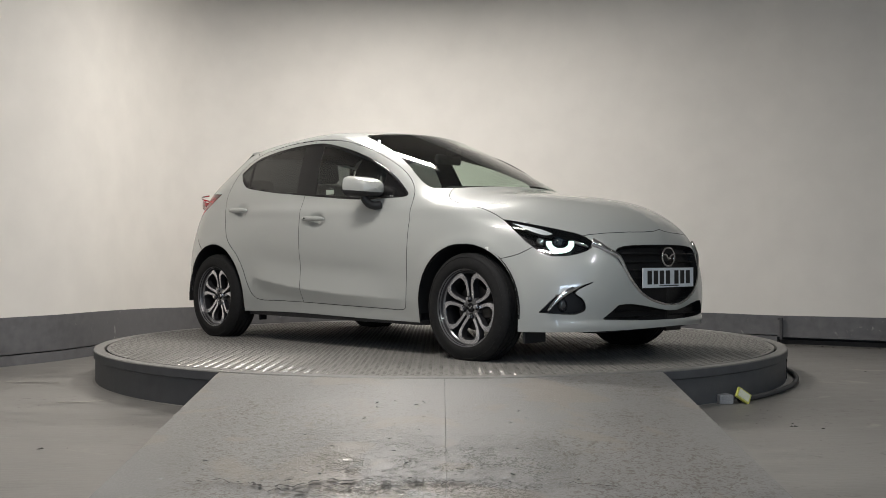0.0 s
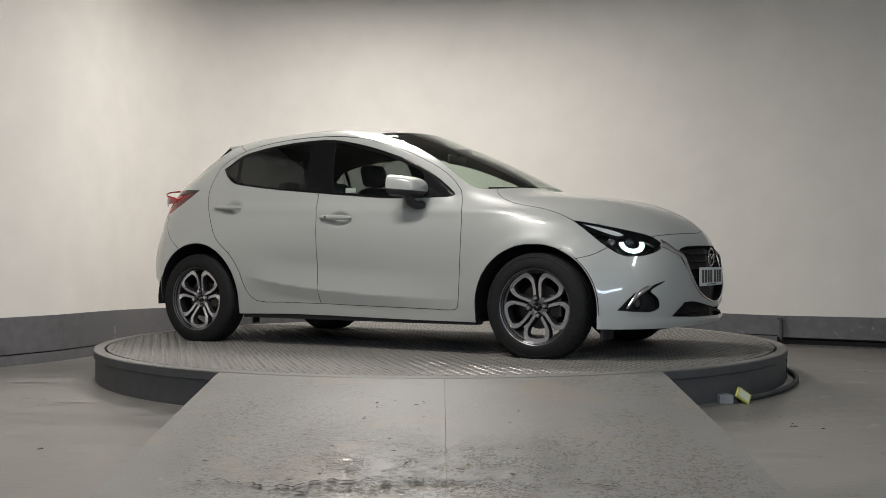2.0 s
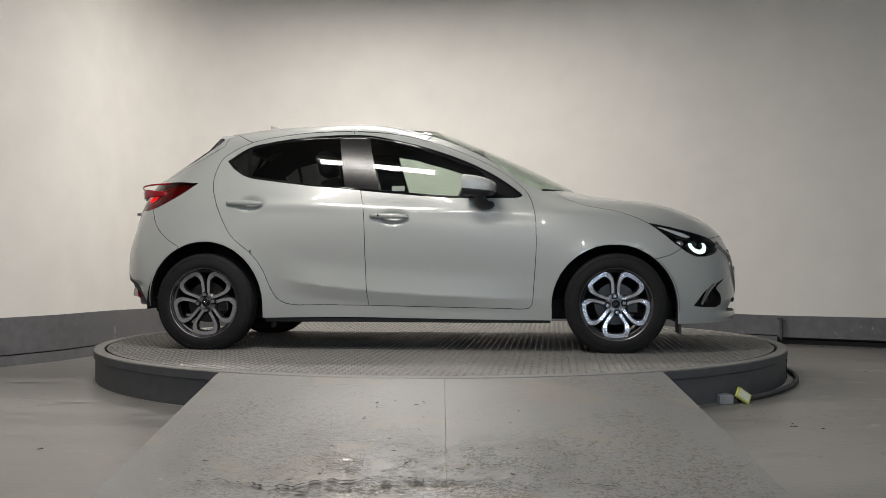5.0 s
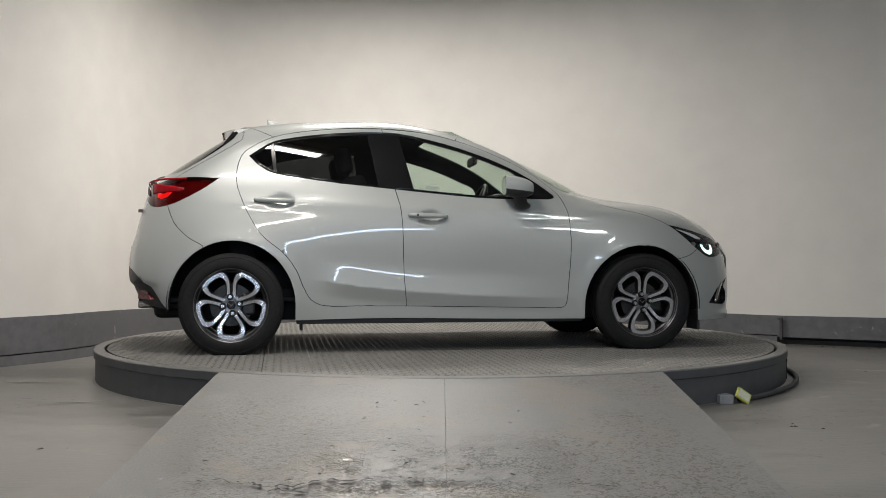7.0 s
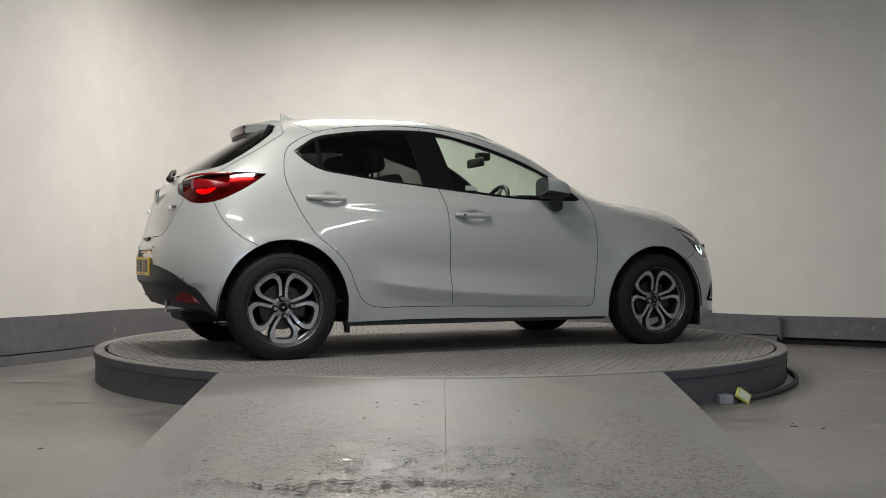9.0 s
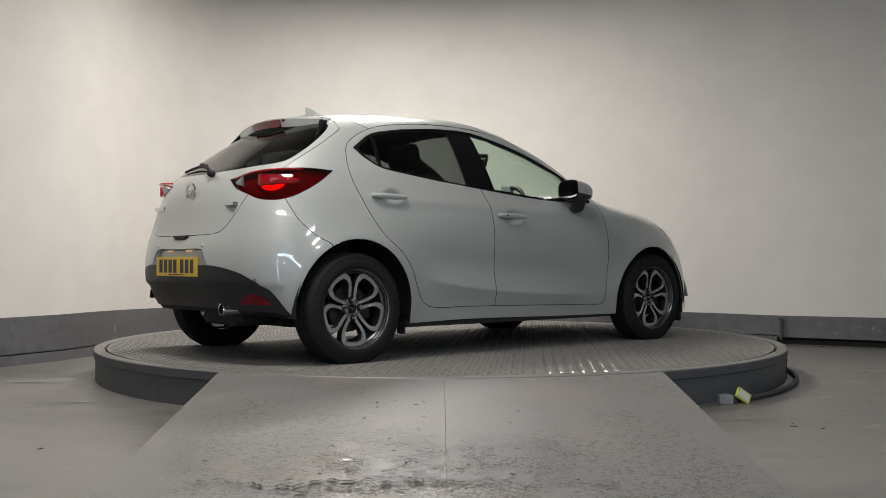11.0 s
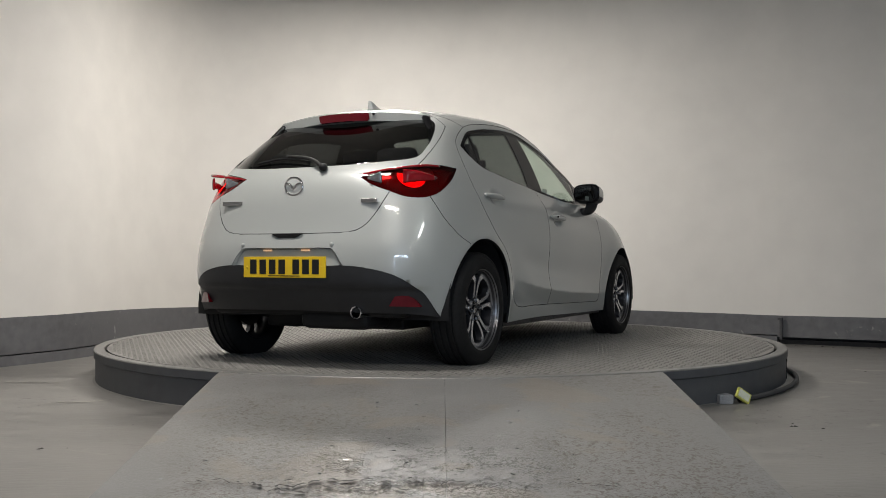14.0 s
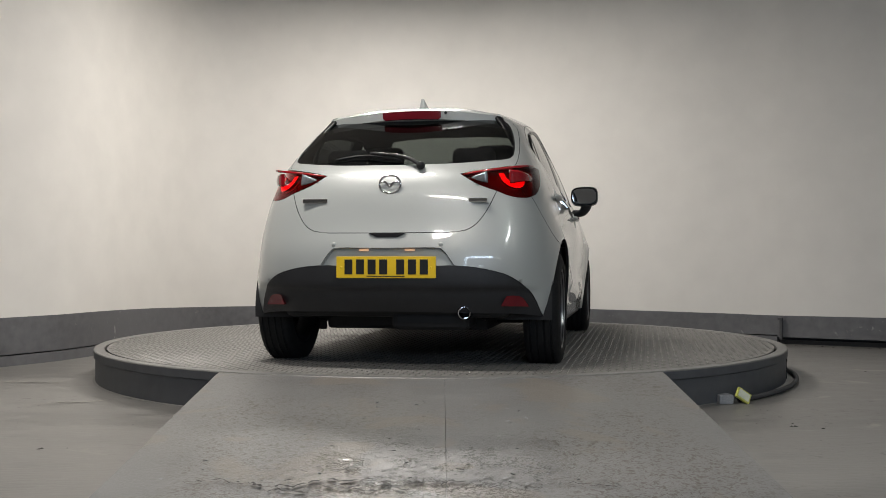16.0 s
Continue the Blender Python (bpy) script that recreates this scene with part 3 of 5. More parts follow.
# Lines of the right half of the shell, from the tail's centre round the side to the nose's centre: (x, half width, z)
LINES = [
    [(-.585, 0, .300), (-.565, .45, .295), (-.425, .735, .280), (.00, .815, .215), (.70, .800, .207), (1.40, .800, .202), (2.03, .800, .195), (2.57, .815, .190), (2.97, .790, .178), (3.26, .47, .182), (3.375, 0, .195)],
    [(-.630, 0, .360), (-.607, .45, .360), (-.450, .748, .360), (.00, .832, .300), (.70, .812, .300), (1.40, .810, .300), (2.05, .812, .300), (2.57, .832, .300), (3.01, .772, .290), (3.285, .47, .290), (3.385, 0, .295)],
    [(-.657, 0, .450), (-.632, .46, .450), (-.465, .755, .450), (.00, .844, .450), (.70, .826, .450), (1.40, .822, .450), (2.07, .825, .450), (2.57, .842, .450), (3.03, .745, .450), (3.288, .46, .450), (3.375, 0, .450)],
    [(-.652, 0, .620), (-.627, .46, .620), (-.475, .742, .605), (.00, .846, .620), (.70, .834, .620), (1.40, .831, .620), (2.08, .833, .620), (2.57, .843, .615), (3.03, .700, .605), (3.255, .45, .610), (3.350, 0, .615)],
    [(-.615, 0, .725), (-.595, .46, .725), (-.455, .728, .725), (.00, .826, .745), (.70, .830, .760), (1.40, .831, .755), (2.085, .818, .760), (2.56, .812, .755), (2.965, .680, .735), (3.185, .43, .740), (3.290, 0, .745)],
    [(-.577, 0, .900), (-.548, .46, .900), (-.405, .700, .900), (.00, .778, .905), (.70, .797, .912), (1.40, .800, .885), (2.07, .775, .892), (2.40, .742, .890), (2.67, .610, .897), (2.84, .38, .928), (2.89, 0, .940)],
    [(-.500, 0, 1.060), (-.465, .45, 1.060), (-.325, .655, 1.055), (-.01, .722, 1.062), (.70, .750, 1.026), (1.40, .757, .966), (2.035, .722, .972), (2.12, .63, .990), (2.22, .44, 1.008), (2.29, .22, 1.016), (2.31, 0, 1.018)],
    [(-.285, 0, 1.205), (-.255, .43, 1.205), (-.165, .595, 1.200), (.06, .648, 1.205), (.70, .684, 1.200), (1.38, .692, 1.150), (1.82, .652, 1.140), (1.87, .59, 1.155), (1.97, .40, 1.178), (2.025, .2, 1.190), (2.045, 0, 1.194)],
    [(-.070, 0, 1.350), (-.050, .39, 1.345), (-.005, .545, 1.322), (.15, .603, 1.310), (.70, .600, 1.388), (1.28, .605, 1.352), (1.55, .590, 1.290), (1.58, .53, 1.310), (1.66, .36, 1.335), (1.70, .18, 1.347), (1.715, 0, 1.351)],
    [(.020, 0, 1.425), (.030, .33, 1.418), (.070, .47, 1.392), (.22, .515, 1.400), (.70, .510, 1.440), (1.12, .505, 1.432), (1.24, .490, 1.412), (1.25, .45, 1.420), (1.27, .30, 1.440), (1.29, .15, 1.450), (1.30, 0, 1.453)],
    [(.100, 0, 1.440), (.115, .16, 1.440), (.140, .20, 1.440), (.28, .20, 1.457), (.70, .20, 1.475), (1.08, .20, 1.470), (1.16, .19, 1.464), (1.17, .16, 1.464), (1.18, .12, 1.465), (1.19, .06, 1.466), (1.19, 0, 1.466)],
    [(.150, 0, 1.447), (.165, 0, 1.449), (.200, 0, 1.452), (.32, 0, 1.463), (.70, 0, 1.481), (1.05, 0, 1.476), (1.10, 0, 1.474), (1.11, 0, 1.473), (1.12, 0, 1.472), (1.13, 0, 1.471), (1.13, 0, 1.471)],
]


def cubic_through(P, dens):
    """Natural cubic through the points P by chord length, with dens steps for each span."""
    P = np.asarray(P, float)
    d = np.maximum(np.linalg.norm(np.diff(P, axis=0), axis=1), 1e-3) ** 0.75
    n = len(P)
    A, B = np.zeros((n, n)), np.zeros((n, P.shape[1]))
    A[0, 0] = A[-1, -1] = 1
    for i in range(1, n - 1):
        A[i, i - 1], A[i, i], A[i, i + 1] = d[i - 1], 2 * (d[i - 1] + d[i]), d[i]
        B[i] = 6 * ((P[i + 1] - P[i]) / d[i] - (P[i] - P[i - 1]) / d[i - 1])
    M = np.linalg.solve(A, B)
    out = []
    for i in range(n - 1):
        for k in range(dens[i] + (i == n - 2)):
            u = d[i] * k / dens[i]
            w = d[i] - u
            out.append(M[i] * w**3 / (6 * d[i]) + M[i + 1] * u**3 / (6 * d[i]) + (P[i] / d[i] - M[i] * d[i] / 6) * w + (P[i + 1] / d[i] - M[i + 1] * d[i] / 6) * u)
    return np.array(out)


def smoothstep(a, b, v):
    t = np.clip((v - a) / (b - a), 0, 1)
    return t * t * (3 - 2 * t)


ARCHES = [(0.006, 0.292, 0.372, 0.388), (2.56, 0.285, 0.376, 0.372)]


def shell_grid():
    """The right half of the shell as a fine grid of places."""
    along = [10, 14, 16, 40, 40, 36, 22, 20, 20, 16]
    up = [6, 8, 9, 10, 14, 10, 10, 10, 8, 12, 5]
    rows = np.array([cubic_through([(x, -w, z) for x, w, z in line], along) for line in LINES])
    grid = np.array([cubic_through(rows[:, j], up) for j in range(rows.shape[1])])   # columns, rows
    for _ in range(16):
        mid = grid.copy()
        mid[1:-1] = 0.5 * grid[1:-1] + 0.25 * (grid[:-2] + grid[2:])
        low = mid.copy()
        low[:, 1:-1] = 0.5 * mid[:, 1:-1] + 0.25 * (mid[:, :-2] + mid[:, 2:])
        grid = low
    grid[..., 0] += 0.014 * smoothstep(3.0, 3.25, grid[..., 0]) - 0.007 * (1 - smoothstep(-0.58, -0.45, grid[..., 0]))
    grid[0, :, 1] = grid[-1, :, 1] = 0
    grid[:, -1, 1] = 0
    x, y, z = grid[..., 0], grid[..., 1], grid[..., 2]
    side = smoothstep(0.45, 0.65, -y) * (1 - smoothstep(0.85, 0.98, z))
    # wheel-arch flares
    for cx, cz, rx, rz in ARCHES:
        r = np.sqrt(((x - cx) / rx) ** 2 + ((z - cz) / rz) ** 2)
        y -= 0.010 * side * np.exp(-((r - 1.02) / 0.13) ** 2)
    # the black rear bumper steps in under its ledge
    x += 0.020 * (1 - smoothstep(0.405, 0.435, z)) * (1 - smoothstep(-0.50, -0.40, x))
    # lip under the lower intake
    x += 0.016 * (1 - smoothstep(0.222, 0.240, z)) * smoothstep(3.0, 3.2, x)
    # shoulder line that runs back from the front arch to the tail lamp
    sh = 0.86 + 0.05 * (1 - smoothstep(0.3, 2.2, x))
    y -= 0.006 * smoothstep(0.4, 0.7, -y) * np.exp(-((z - sh) / 0.035) ** 2) * smoothstep(-0.2, 0.3, x) * (1 - smoothstep(2.3, 2.7, x))
    # hollows behind the door handles
    for hx, hz in ((1.205, 0.828), (0.290, 0.918)):
        r = ((x - hx) / 0.088) ** 2 + ((z - hz) / 0.052) ** 2
        y += 0.024 * smoothstep(0.4, 0.7, -y) * np.clip(1 - r, 0, 1) ** 1.2
    # bonnet's raised edges
    top = smoothstep(2.3, 2.6, x) * (1 - smoothstep(2.75, 3.1, x)) * smoothstep(0.78, 0.86, z)
    z += 0.007 * top * np.exp(-((-y - (0.50 - 0.12 * (x - 2.4))) / 0.12) ** 2)
    return grid


def crease_z(x):
    """Height of the doors' lower crease, falling towards the front."""
    return 0.310 + 0.135 * math.exp(-(max(x, 0.3) - 0.52) / 0.75)


def crease_doors(bm, tag):
    """Cuts the shell along the crease and draws it out into a ridge, scooped above and tucked in below."""
    xs = np.linspace(0.40, 2.12, 26)
    for off in (0.012, 0.0, -0.012):
        line = [Vector((x, crease_z(x) + off)) for x in xs] + [Vector((2.12, 0.10)), Vector((0.40, 0.10))]
        region(bm, tag, line, X, Z, lambda c: -c.y > 0.6 and c.z < 0.6, 0, (0,))
    for v in bm.verts:
        x, z = v.co.x, v.co.z
        if -v.co.y > 0.6 and 0.40 < x < 2.2 and z < 0.75:
            d = z - crease_z(x)
            fade = float(smoothstep(0.42, 0.72, x) * (1 - 0.75 * smoothstep(1.5, 2.10, x)) * (1 - smoothstep(2.08, 2.16, x)))
            if d >= 0:
                out = 0.021 * max(0, 1 - d / 0.15) ** 2 - 0.006 * math.exp(-((d - 0.15) / 0.07) ** 2)
            else:
                out = 0.021 * max(0, 1 + d / 0.085)
            v.co.y -= fade * out


def curve2d(pts, closed=True, n=4):
    """A smooth outline through 2D points; a point with a third value is a corner."""
    P = [Vector(p[:2]) for p in pts]
    hard = [len(p) > 2 for p in pts]
    out, m = [], len(P)
    for i in range(m if closed else m - 1):
        p0, p1, p2, p3 = P[(i - 1) % m], P[i], P[(i + 1) % m], P[(i + 2) % m]
        if hard[i]:
            p0 = p1 - (p2 - p1)
        if hard[(i + 1) % m]:
            p3 = p2 + (p2 - p1)
        k = n if (p2 - p1).length > 0.03 else 2
        if hard[i] and hard[(i + 1) % m]:
            k = 1
        for j in range(k):
            u = j / k
            d1, d2 = max((p1 - p0).length, 1e-4), max((p3 - p2).length, 1e-4)
            l = (p2 - p1).length
            t1 = ((p2 - p0) / (l + d1)) * l
            t2 = ((p3 - p1) / (l + d2)) * l
            out.append(p1 * (2 * u**3 - 3 * u**2 + 1) + p2 * (3 * u**2 - 2 * u**3) + t1 * (u**3 - 2 * u**2 + u) + t2 * (u**3 - u**2))
    return out


def inside(poly, a, b):
    hit = False
    for p, q in zip(poly, poly[1:] + poly[:1]):
        if (p.y > b) != (q.y > b) and a < (q.x - p.x) * (b - p.y) / (q.y - p.y) + p.x:
            hit = not hit
    return hit


def region(bm, tag, poly, e1, e2, want, value, only=None):
    """Cuts the shell along an outline seen along e1 x e2, and marks the faces within it."""
    lo = Vector((min(p.x for p in poly), min(p.y for p in poly)))
    hi = Vector((max(p.x for p in poly), max(p.y for p in poly)))

    def near(f, a, b):
        us = [v.co.dot(e1) for v in f.verts]
        vs = [v.co.dot(e2) for v in f.verts]
        return max(us) >= a.x and min(us) <= b.x and max(vs) >= a.y and min(vs) <= b.y
    cand = [f for f in bm.faces if want(f.calc_center_median()) and (only is None or f[tag] in only) and near(f, lo, hi)]
    for p, q in zip(poly, poly[1:] + poly[:1]):
        d = q - p
        if d.length < 1e-6:
            continue
        a = Vector((min(p.x, q.x) - 1e-4, min(p.y, q.y) - 1e-4))
        b = Vector((max(p.x, q.x) + 1e-4, max(p.y, q.y) + 1e-4))
        hit = [f for f in cand if near(f, a, b)]
        if not hit:
            continue
        geom = set(hit)
        for f in hit:
            geom.update(f.edges)
            geom.update(f.verts)
        res = bmesh.ops.bisect_plane(bm, geom=list(geom), dist=2e-4, plane_co=p.x * e1 + p.y * e2, plane_no=(d.y * e1 - d.x * e2).normalized())
        cand = [f for f in set(cand) | {g for g in res["geom"] if isinstance(g, bmesh.types.BMFace)} if f.is_valid]
    for f in cand:
        c = f.calc_center_median()
        if inside(poly, c.dot(e1), c.dot(e2)):
            f[tag] = value


DLO = [(.100, 1.206, 1), (.237, 1.294), (.360, 1.324), (.537, 1.349), (.787, 1.367), (1.016, 1.364), (1.257, 1.316), (1.444, 1.262), (1.658, 1.182), (1.842, 1.087), (1.985, .985), (2.003, .962), (1.975, .952), (1.90, .949), (1.565, .952), (1.25, .978), (.989, 1.003), (.651, 1.037), (.384, 1.072), (.246, 1.098), (.156, 1.150)]
FRONT_GLASS = [(1.022, 1.350, 1), (1.13, 1.331), (1.257, 1.298), (1.444, 1.244), (1.640, 1.166), (1.765, 1.100), (1.765, .962, 1), (1.565, .966), (1.25, .992), (1.106, 1.006, 1)]
REAR_GLASS = [(.252, 1.284, 1), (.360, 1.309), (.537, 1.334), (.700, 1.346), (.828, 1.350, 1), (.886, 1.026, 1), (.651, 1.050), (.384, 1.086), (.268, 1.104, 1)]
QUARTER = [(.122, 1.206, 1), (.170, 1.242), (.228, 1.275, 1), (.246, 1.112, 1), (.170, 1.158)]
B_SEAM = [(1.052, .284, 1), (1.038, .45), (1.031, .643), (1.021, .852), (.991, .998, 1), (.920, 1.394, 1)]
DOOR_F = B_SEAM + [(1.178, 1.373), (1.392, 1.327), (1.607, 1.251), (1.847, 1.136), (2.020, 1.000), (2.067, .911), (2.088, .795), (2.090, .641), (2.075, .411), (2.062, .290), (2.035, .268), (1.9, .268)]
DOOR_R = [(p[0] + .012, p[1], 1) for p in B_SEAM] + [(.623, 1.388), (.371, 1.359), (.245, 1.329), (.123, 1.269), (.053, 1.205), (.026, 1.051), (.078, .889), (.151, .753), (.201, .694), (.311, .603), (.383, .505), (.430, .395), (.478, .322), (.552, .290), (.792, .286)]
WINDSCREEN = [(-.01, 1.026, 1), (.30, 1.020), (.56, 1.003), (.622, 1.004), (.626, 1.04), (.576, 1.20), (.522, 1.33), (.470, 1.398), (.41, 1.416), (.2, 1.436), (-.01, 1.440, 1)]
REAR_WINDOW = [(-.01, 1.064, 1), (.30, 1.069), (.50, 1.086), (.585, 1.103), (.602, 1.135), (.583, 1.235), (.535, 1.330), (.46, 1.362), (.2, 1.372), (-.01, 1.374, 1)]
HATCH = [(-.01, .704, 1), (.31, .707), (.405, .719), (.458, .754), (.508, .829), (.545, .915), (.600, 1.02), (.627, 1.10), (.606, 1.24), (.550, 1.36), (.46, 1.405), (.2, 1.423), (-.01, 1.426, 1)]
BLACK_LOWER = [(-.01, .537, 1), (.35, .537, 1), (.42, .532), (.502, .520), (.606, .490), (.673, .447), (.724, .385), (.772, .262, 1), (.772, .15, 1), (-.01, .15, 1)]
RECESS = [(-.01, .626, 1), (.272, .626), (.302, .604), (.350, .537, 1), (-.01, .537, 1)]
GRILLE = [(-.01, .650, 1), (.25, .645), (.375, .630), (.402, .600), (.365, .510), (.300, .412), (.16, .345), (-.01, .310, 1)]
LOWER_GRILLE = [(-.01, .283, 1), (.06, .284), (.33, .325), (.415, .322, 1), (.50, .248, 1), (.30, .238), (-.01, .236, 1)]
FOG = [(.552, .447, 1), (.640, .412), (.702, .368), (.752, .286, 1), (.690, .278), (.630, .278), (.592, .300), (.600, .350), (.632, .392)]
BONNET = [(2.288, -.01, 1), (2.272, .2), (2.24, .36), (2.19, .48), (2.205, .56), (2.265, .645), (2.333, .695), (2.433, .722), (2.6, .722), (2.77, .733, 1), (2.90, .735, 1), (3.02, .72, 1), (3.125, .600, 1), (3.166, .526), (3.209, .445), (3.248, .342), (3.280, .214), (3.300, .08), (3.303, -.01, 1)]
FRONT_BUMPER = [(2.78, .10, 1), (2.78, .565, 1), (2.90, .596), (2.985, .645, 1), (3.10, .675, 1), (3.6, .95, 1), (3.6, .10, 1)]
REAR_BUMPER = [(-.80, .10, 1), (-.17, .10, 1), (-.165, .652, 1), (-.25, .700), (-.33, .780), (-.375, .880), (-.385, .93, 1), (-.80, .93, 1)]
HEADLIGHT = [(1.440, .790, 1), (1.505, .778), (1.63, .752), (1.76, .724), (1.862, .696), (1.916, .660, 1), (1.90, .628), (1.83, .600), (1.755, .588), (1.665, .592), (1.57, .655)]
TAIL = [(-.112, 1.010, 1), (-.03, 1.028), (.09, 1.047), (.20, 1.062), (.32, 1.068), (.450, 1.060, 1), (.385, .985), (.29, .918), (.20, .890), (.10, .893), (.03, .918), (-.06, .960)]

PANELS = ["body_side", "front_door", "rear_door", "bonnet", "tailgate", "front_bumper", "rear_bumper", "window_trim", "front_window", "rear_window", "quarter_window",
          "windscreen", "tailgate_window", "lower_bumper", "plate_recess", "upper_grille", "lower_grille", "fog_recess", "headlight", "tail_light", "roof", "tail_glow", "head_ring", "head_strip"]
T = {n: i for i, n in enumerate(PANELS)}


def arc_band(cx, cz, rx, rz, inner, a0, a1, n=14):
    """A curved band as an outline: an elliptic arc and back along a smaller one."""
    turn = np.linspace(radians(a0), radians(a1), n)
    return [Vector((cx + rx * math.cos(a), cz + rz * math.sin(a))) for a in turn] + [Vector((cx + inner * rx * math.cos(a), cz + 0.006 + inner * rz * math.sin(a))) for a in turn[::-1]]


HEAD_STRIP = [(1.487, .774, 1), (1.56, .758), (1.66, .730), (1.70, .712, 1), (1.66, .704), (1.58, .730)]


def poly(pts, flip=False):
    """An outline; half widths are turned to the right side's sign."""
    return curve2d([(p[0], -p[1], *p[2:]) if flip == "second" else (-p[0], p[1], *p[2:]) if flip else p for p in pts])


def fair(bm, tag, names, axis, terms, bow):
    """Lays the inner points of a pane on one smooth sheet fitted to it."""
    own = {T[n] for n in names}
    vs = {v for f in bm.faces if f[tag] in own for v in f.verts}
    A = np.array([terms(v.co) for v in vs])
    b = np.array([v.co[axis] - bow(v.co) for v in vs])
    k = np.linalg.lstsq(A, b, rcond=None)[0]
    for v in vs:
        if all(f[tag] in own for f in v.link_faces):
            v.co[axis] = float(np.dot(terms(v.co), k)) + bow(v.co)


def build_shell():
    grid = shell_grid()
    bm = bmesh.new()
    tag = bm.faces.layers.int.new("panel")
    vs = [[bm.verts.new(p) for p in col] for col in grid]
    for i in range(len(vs) - 1):
        for j in range(len(vs[0]) - 1):
            bm.faces.new((vs[i][j], vs[i + 1][j], vs[i + 1][j + 1], vs[i][j + 1]))
    bmesh.ops.remove_doubles(bm, verts=bm.verts[:], dist=1e-4)
    bm.normal_update()
    crease_doors(bm, tag)
    body = (0,)
    for cx, cz, rx, rz in ARCHES:
        arch = [Vector((cx + rx * math.cos(a), cz + rz * math.sin(a))) for a in np.linspace(-0.05, math.pi + 0.05, 41)] + [Vector((cx - rx, 0.05)), Vector((cx + rx, 0.05))]
        region(bm, tag, arch, X, Z, lambda c: c.z < 0.8 and -c.y > 0.4, 99)
    bmesh.ops.delete(bm, geom=[f for f in bm.faces if f[tag] == 99], context="FACES")
    region(bm, tag, poly(REAR_BUMPER), X, Z, lambda c: c.x < 0, T["rear_bumper"])
    region(bm, tag, poly(FRONT_BUMPER), X, Z, lambda c: c.x > 2.7 and c.z < 0.80, T["front_bumper"])
    region(bm, tag, poly(BONNET, "second"), X, Y, lambda c: c.x > 2.1 and c.z > 0.66, T["bonnet"])
    region(bm, tag, poly(HATCH, True), Y, Z, lambda c: c.x < 0.06, T["tailgate"])
    region(bm, tag, poly(DOOR_F), X, Z, lambda c: -c.y > 0.45, T["front_door"], body)
    region(bm, tag, poly(DOOR_R), X, Z, lambda c: -c.y > 0.45, T["rear_door"], body)
    region(bm, tag, poly(DLO), X, Z, lambda c: -c.y > 0.45, T["window_trim"])
    region(bm, tag, poly(FRONT_GLASS), X, Z, lambda c: -c.y > 0.45, T["front_window"])
    region(bm, tag, poly(REAR_GLASS), X, Z, lambda c: -c.y > 0.45, T["rear_window"])
    region(bm, tag, poly(QUARTER), X, Z, lambda c: -c.y > 0.45, T["quarter_window"])
    region(bm, tag, poly(WINDSCREEN, True), Y, Z, lambda c: c.x > 1.15, T["windscreen"])
    region(bm, tag, poly(REAR_WINDOW, True), Y, Z, lambda c: c.x < 0.1, T["tailgate_window"])
    region(bm, tag, poly(BLACK_LOWER, True), Y, Z, lambda c: c.x < -0.25, T["lower_bumper"])
    region(bm, tag, poly(RECESS, True), Y, Z, lambda c: c.x < -0.4, T["plate_recess"])
    region(bm, tag, poly(GRILLE, True), Y, Z, lambda c: c.x > 3.0, T["upper_grille"])
    region(bm, tag, poly(LOWER_GRILLE, True), Y, Z, lambda c: c.x > 3.0, T["lower_grille"])
    region(bm, tag, poly(FOG, True), Y, Z, lambda c: c.x > 2.9, T["fog_recess"])
    region(bm, tag, poly(HEADLIGHT), DIAG_F, Z, lambda c: c.x > 2.6, T["headlight"])
    region(bm, tag, poly(TAIL), DIAG_R, Z, lambda c: c.x < 0.1, T["tail_light"])
    region(bm, tag, arc_band(0.152, 1.006, 0.080, 0.064, 0.60, 165, 372), DIAG_R, Z, lambda c: c.x < 0.1, T["tail_glow"], (T["tail_light"],))
    region(bm, tag, arc_band(1.737, 0.662, 0.076, 0.056, 0.62, 170, 372), DIAG_F, Z, lambda c: c.x > 2.6, T["head_ring"], (T["headlight"],))
    region(bm, tag, poly(HEAD_STRIP), DIAG_F, Z, lambda c: c.x > 2.6, T["head_strip"], (T["headlight"],))
    gutter = poly([(-.1, 1.5, 1), (.245, 1.331, 1), (.371, 1.361), (.623, 1.390), (.92, 1.396), (1.178, 1.375), (1.392, 1.329, 1), (1.5, 1.5, 1)])
    region(bm, tag, gutter, X, Z, lambda c: c.z > 1.3 and c.x > 0.04, T["roof"], body)
    bmesh.ops.remove_doubles(bm, verts=bm.verts[:], dist=2.2e-3)
    bmesh.ops.dissolve_degenerate(bm, dist=4e-4, edges=bm.edges[:])
    # panes are true, evenly curved sheets
    fair(bm, tag, ("window_trim", "front_window", "rear_window", "quarter_window"), 1, lambda p: (1, p.x, p.z, p.x * p.x, p.x * p.z), lambda p: 0.40 * (p.z - 1.15) ** 2)
    fair(bm, tag, ("tailgate_window",), 0, lambda p: (1, p.z, p.y * p.y, p.y ** 4), lambda p: 0.5 * (p.z - 1.2) ** 2)
    fair(bm, tag, ("windscreen",), 0, lambda p: (1, p.z, p.y * p.y, p.y * p.y * p.z, p.y ** 4), lambda p: -0.8 * (p.z - 1.2) ** 2)
    bm.normal_update()
    return bm, tag


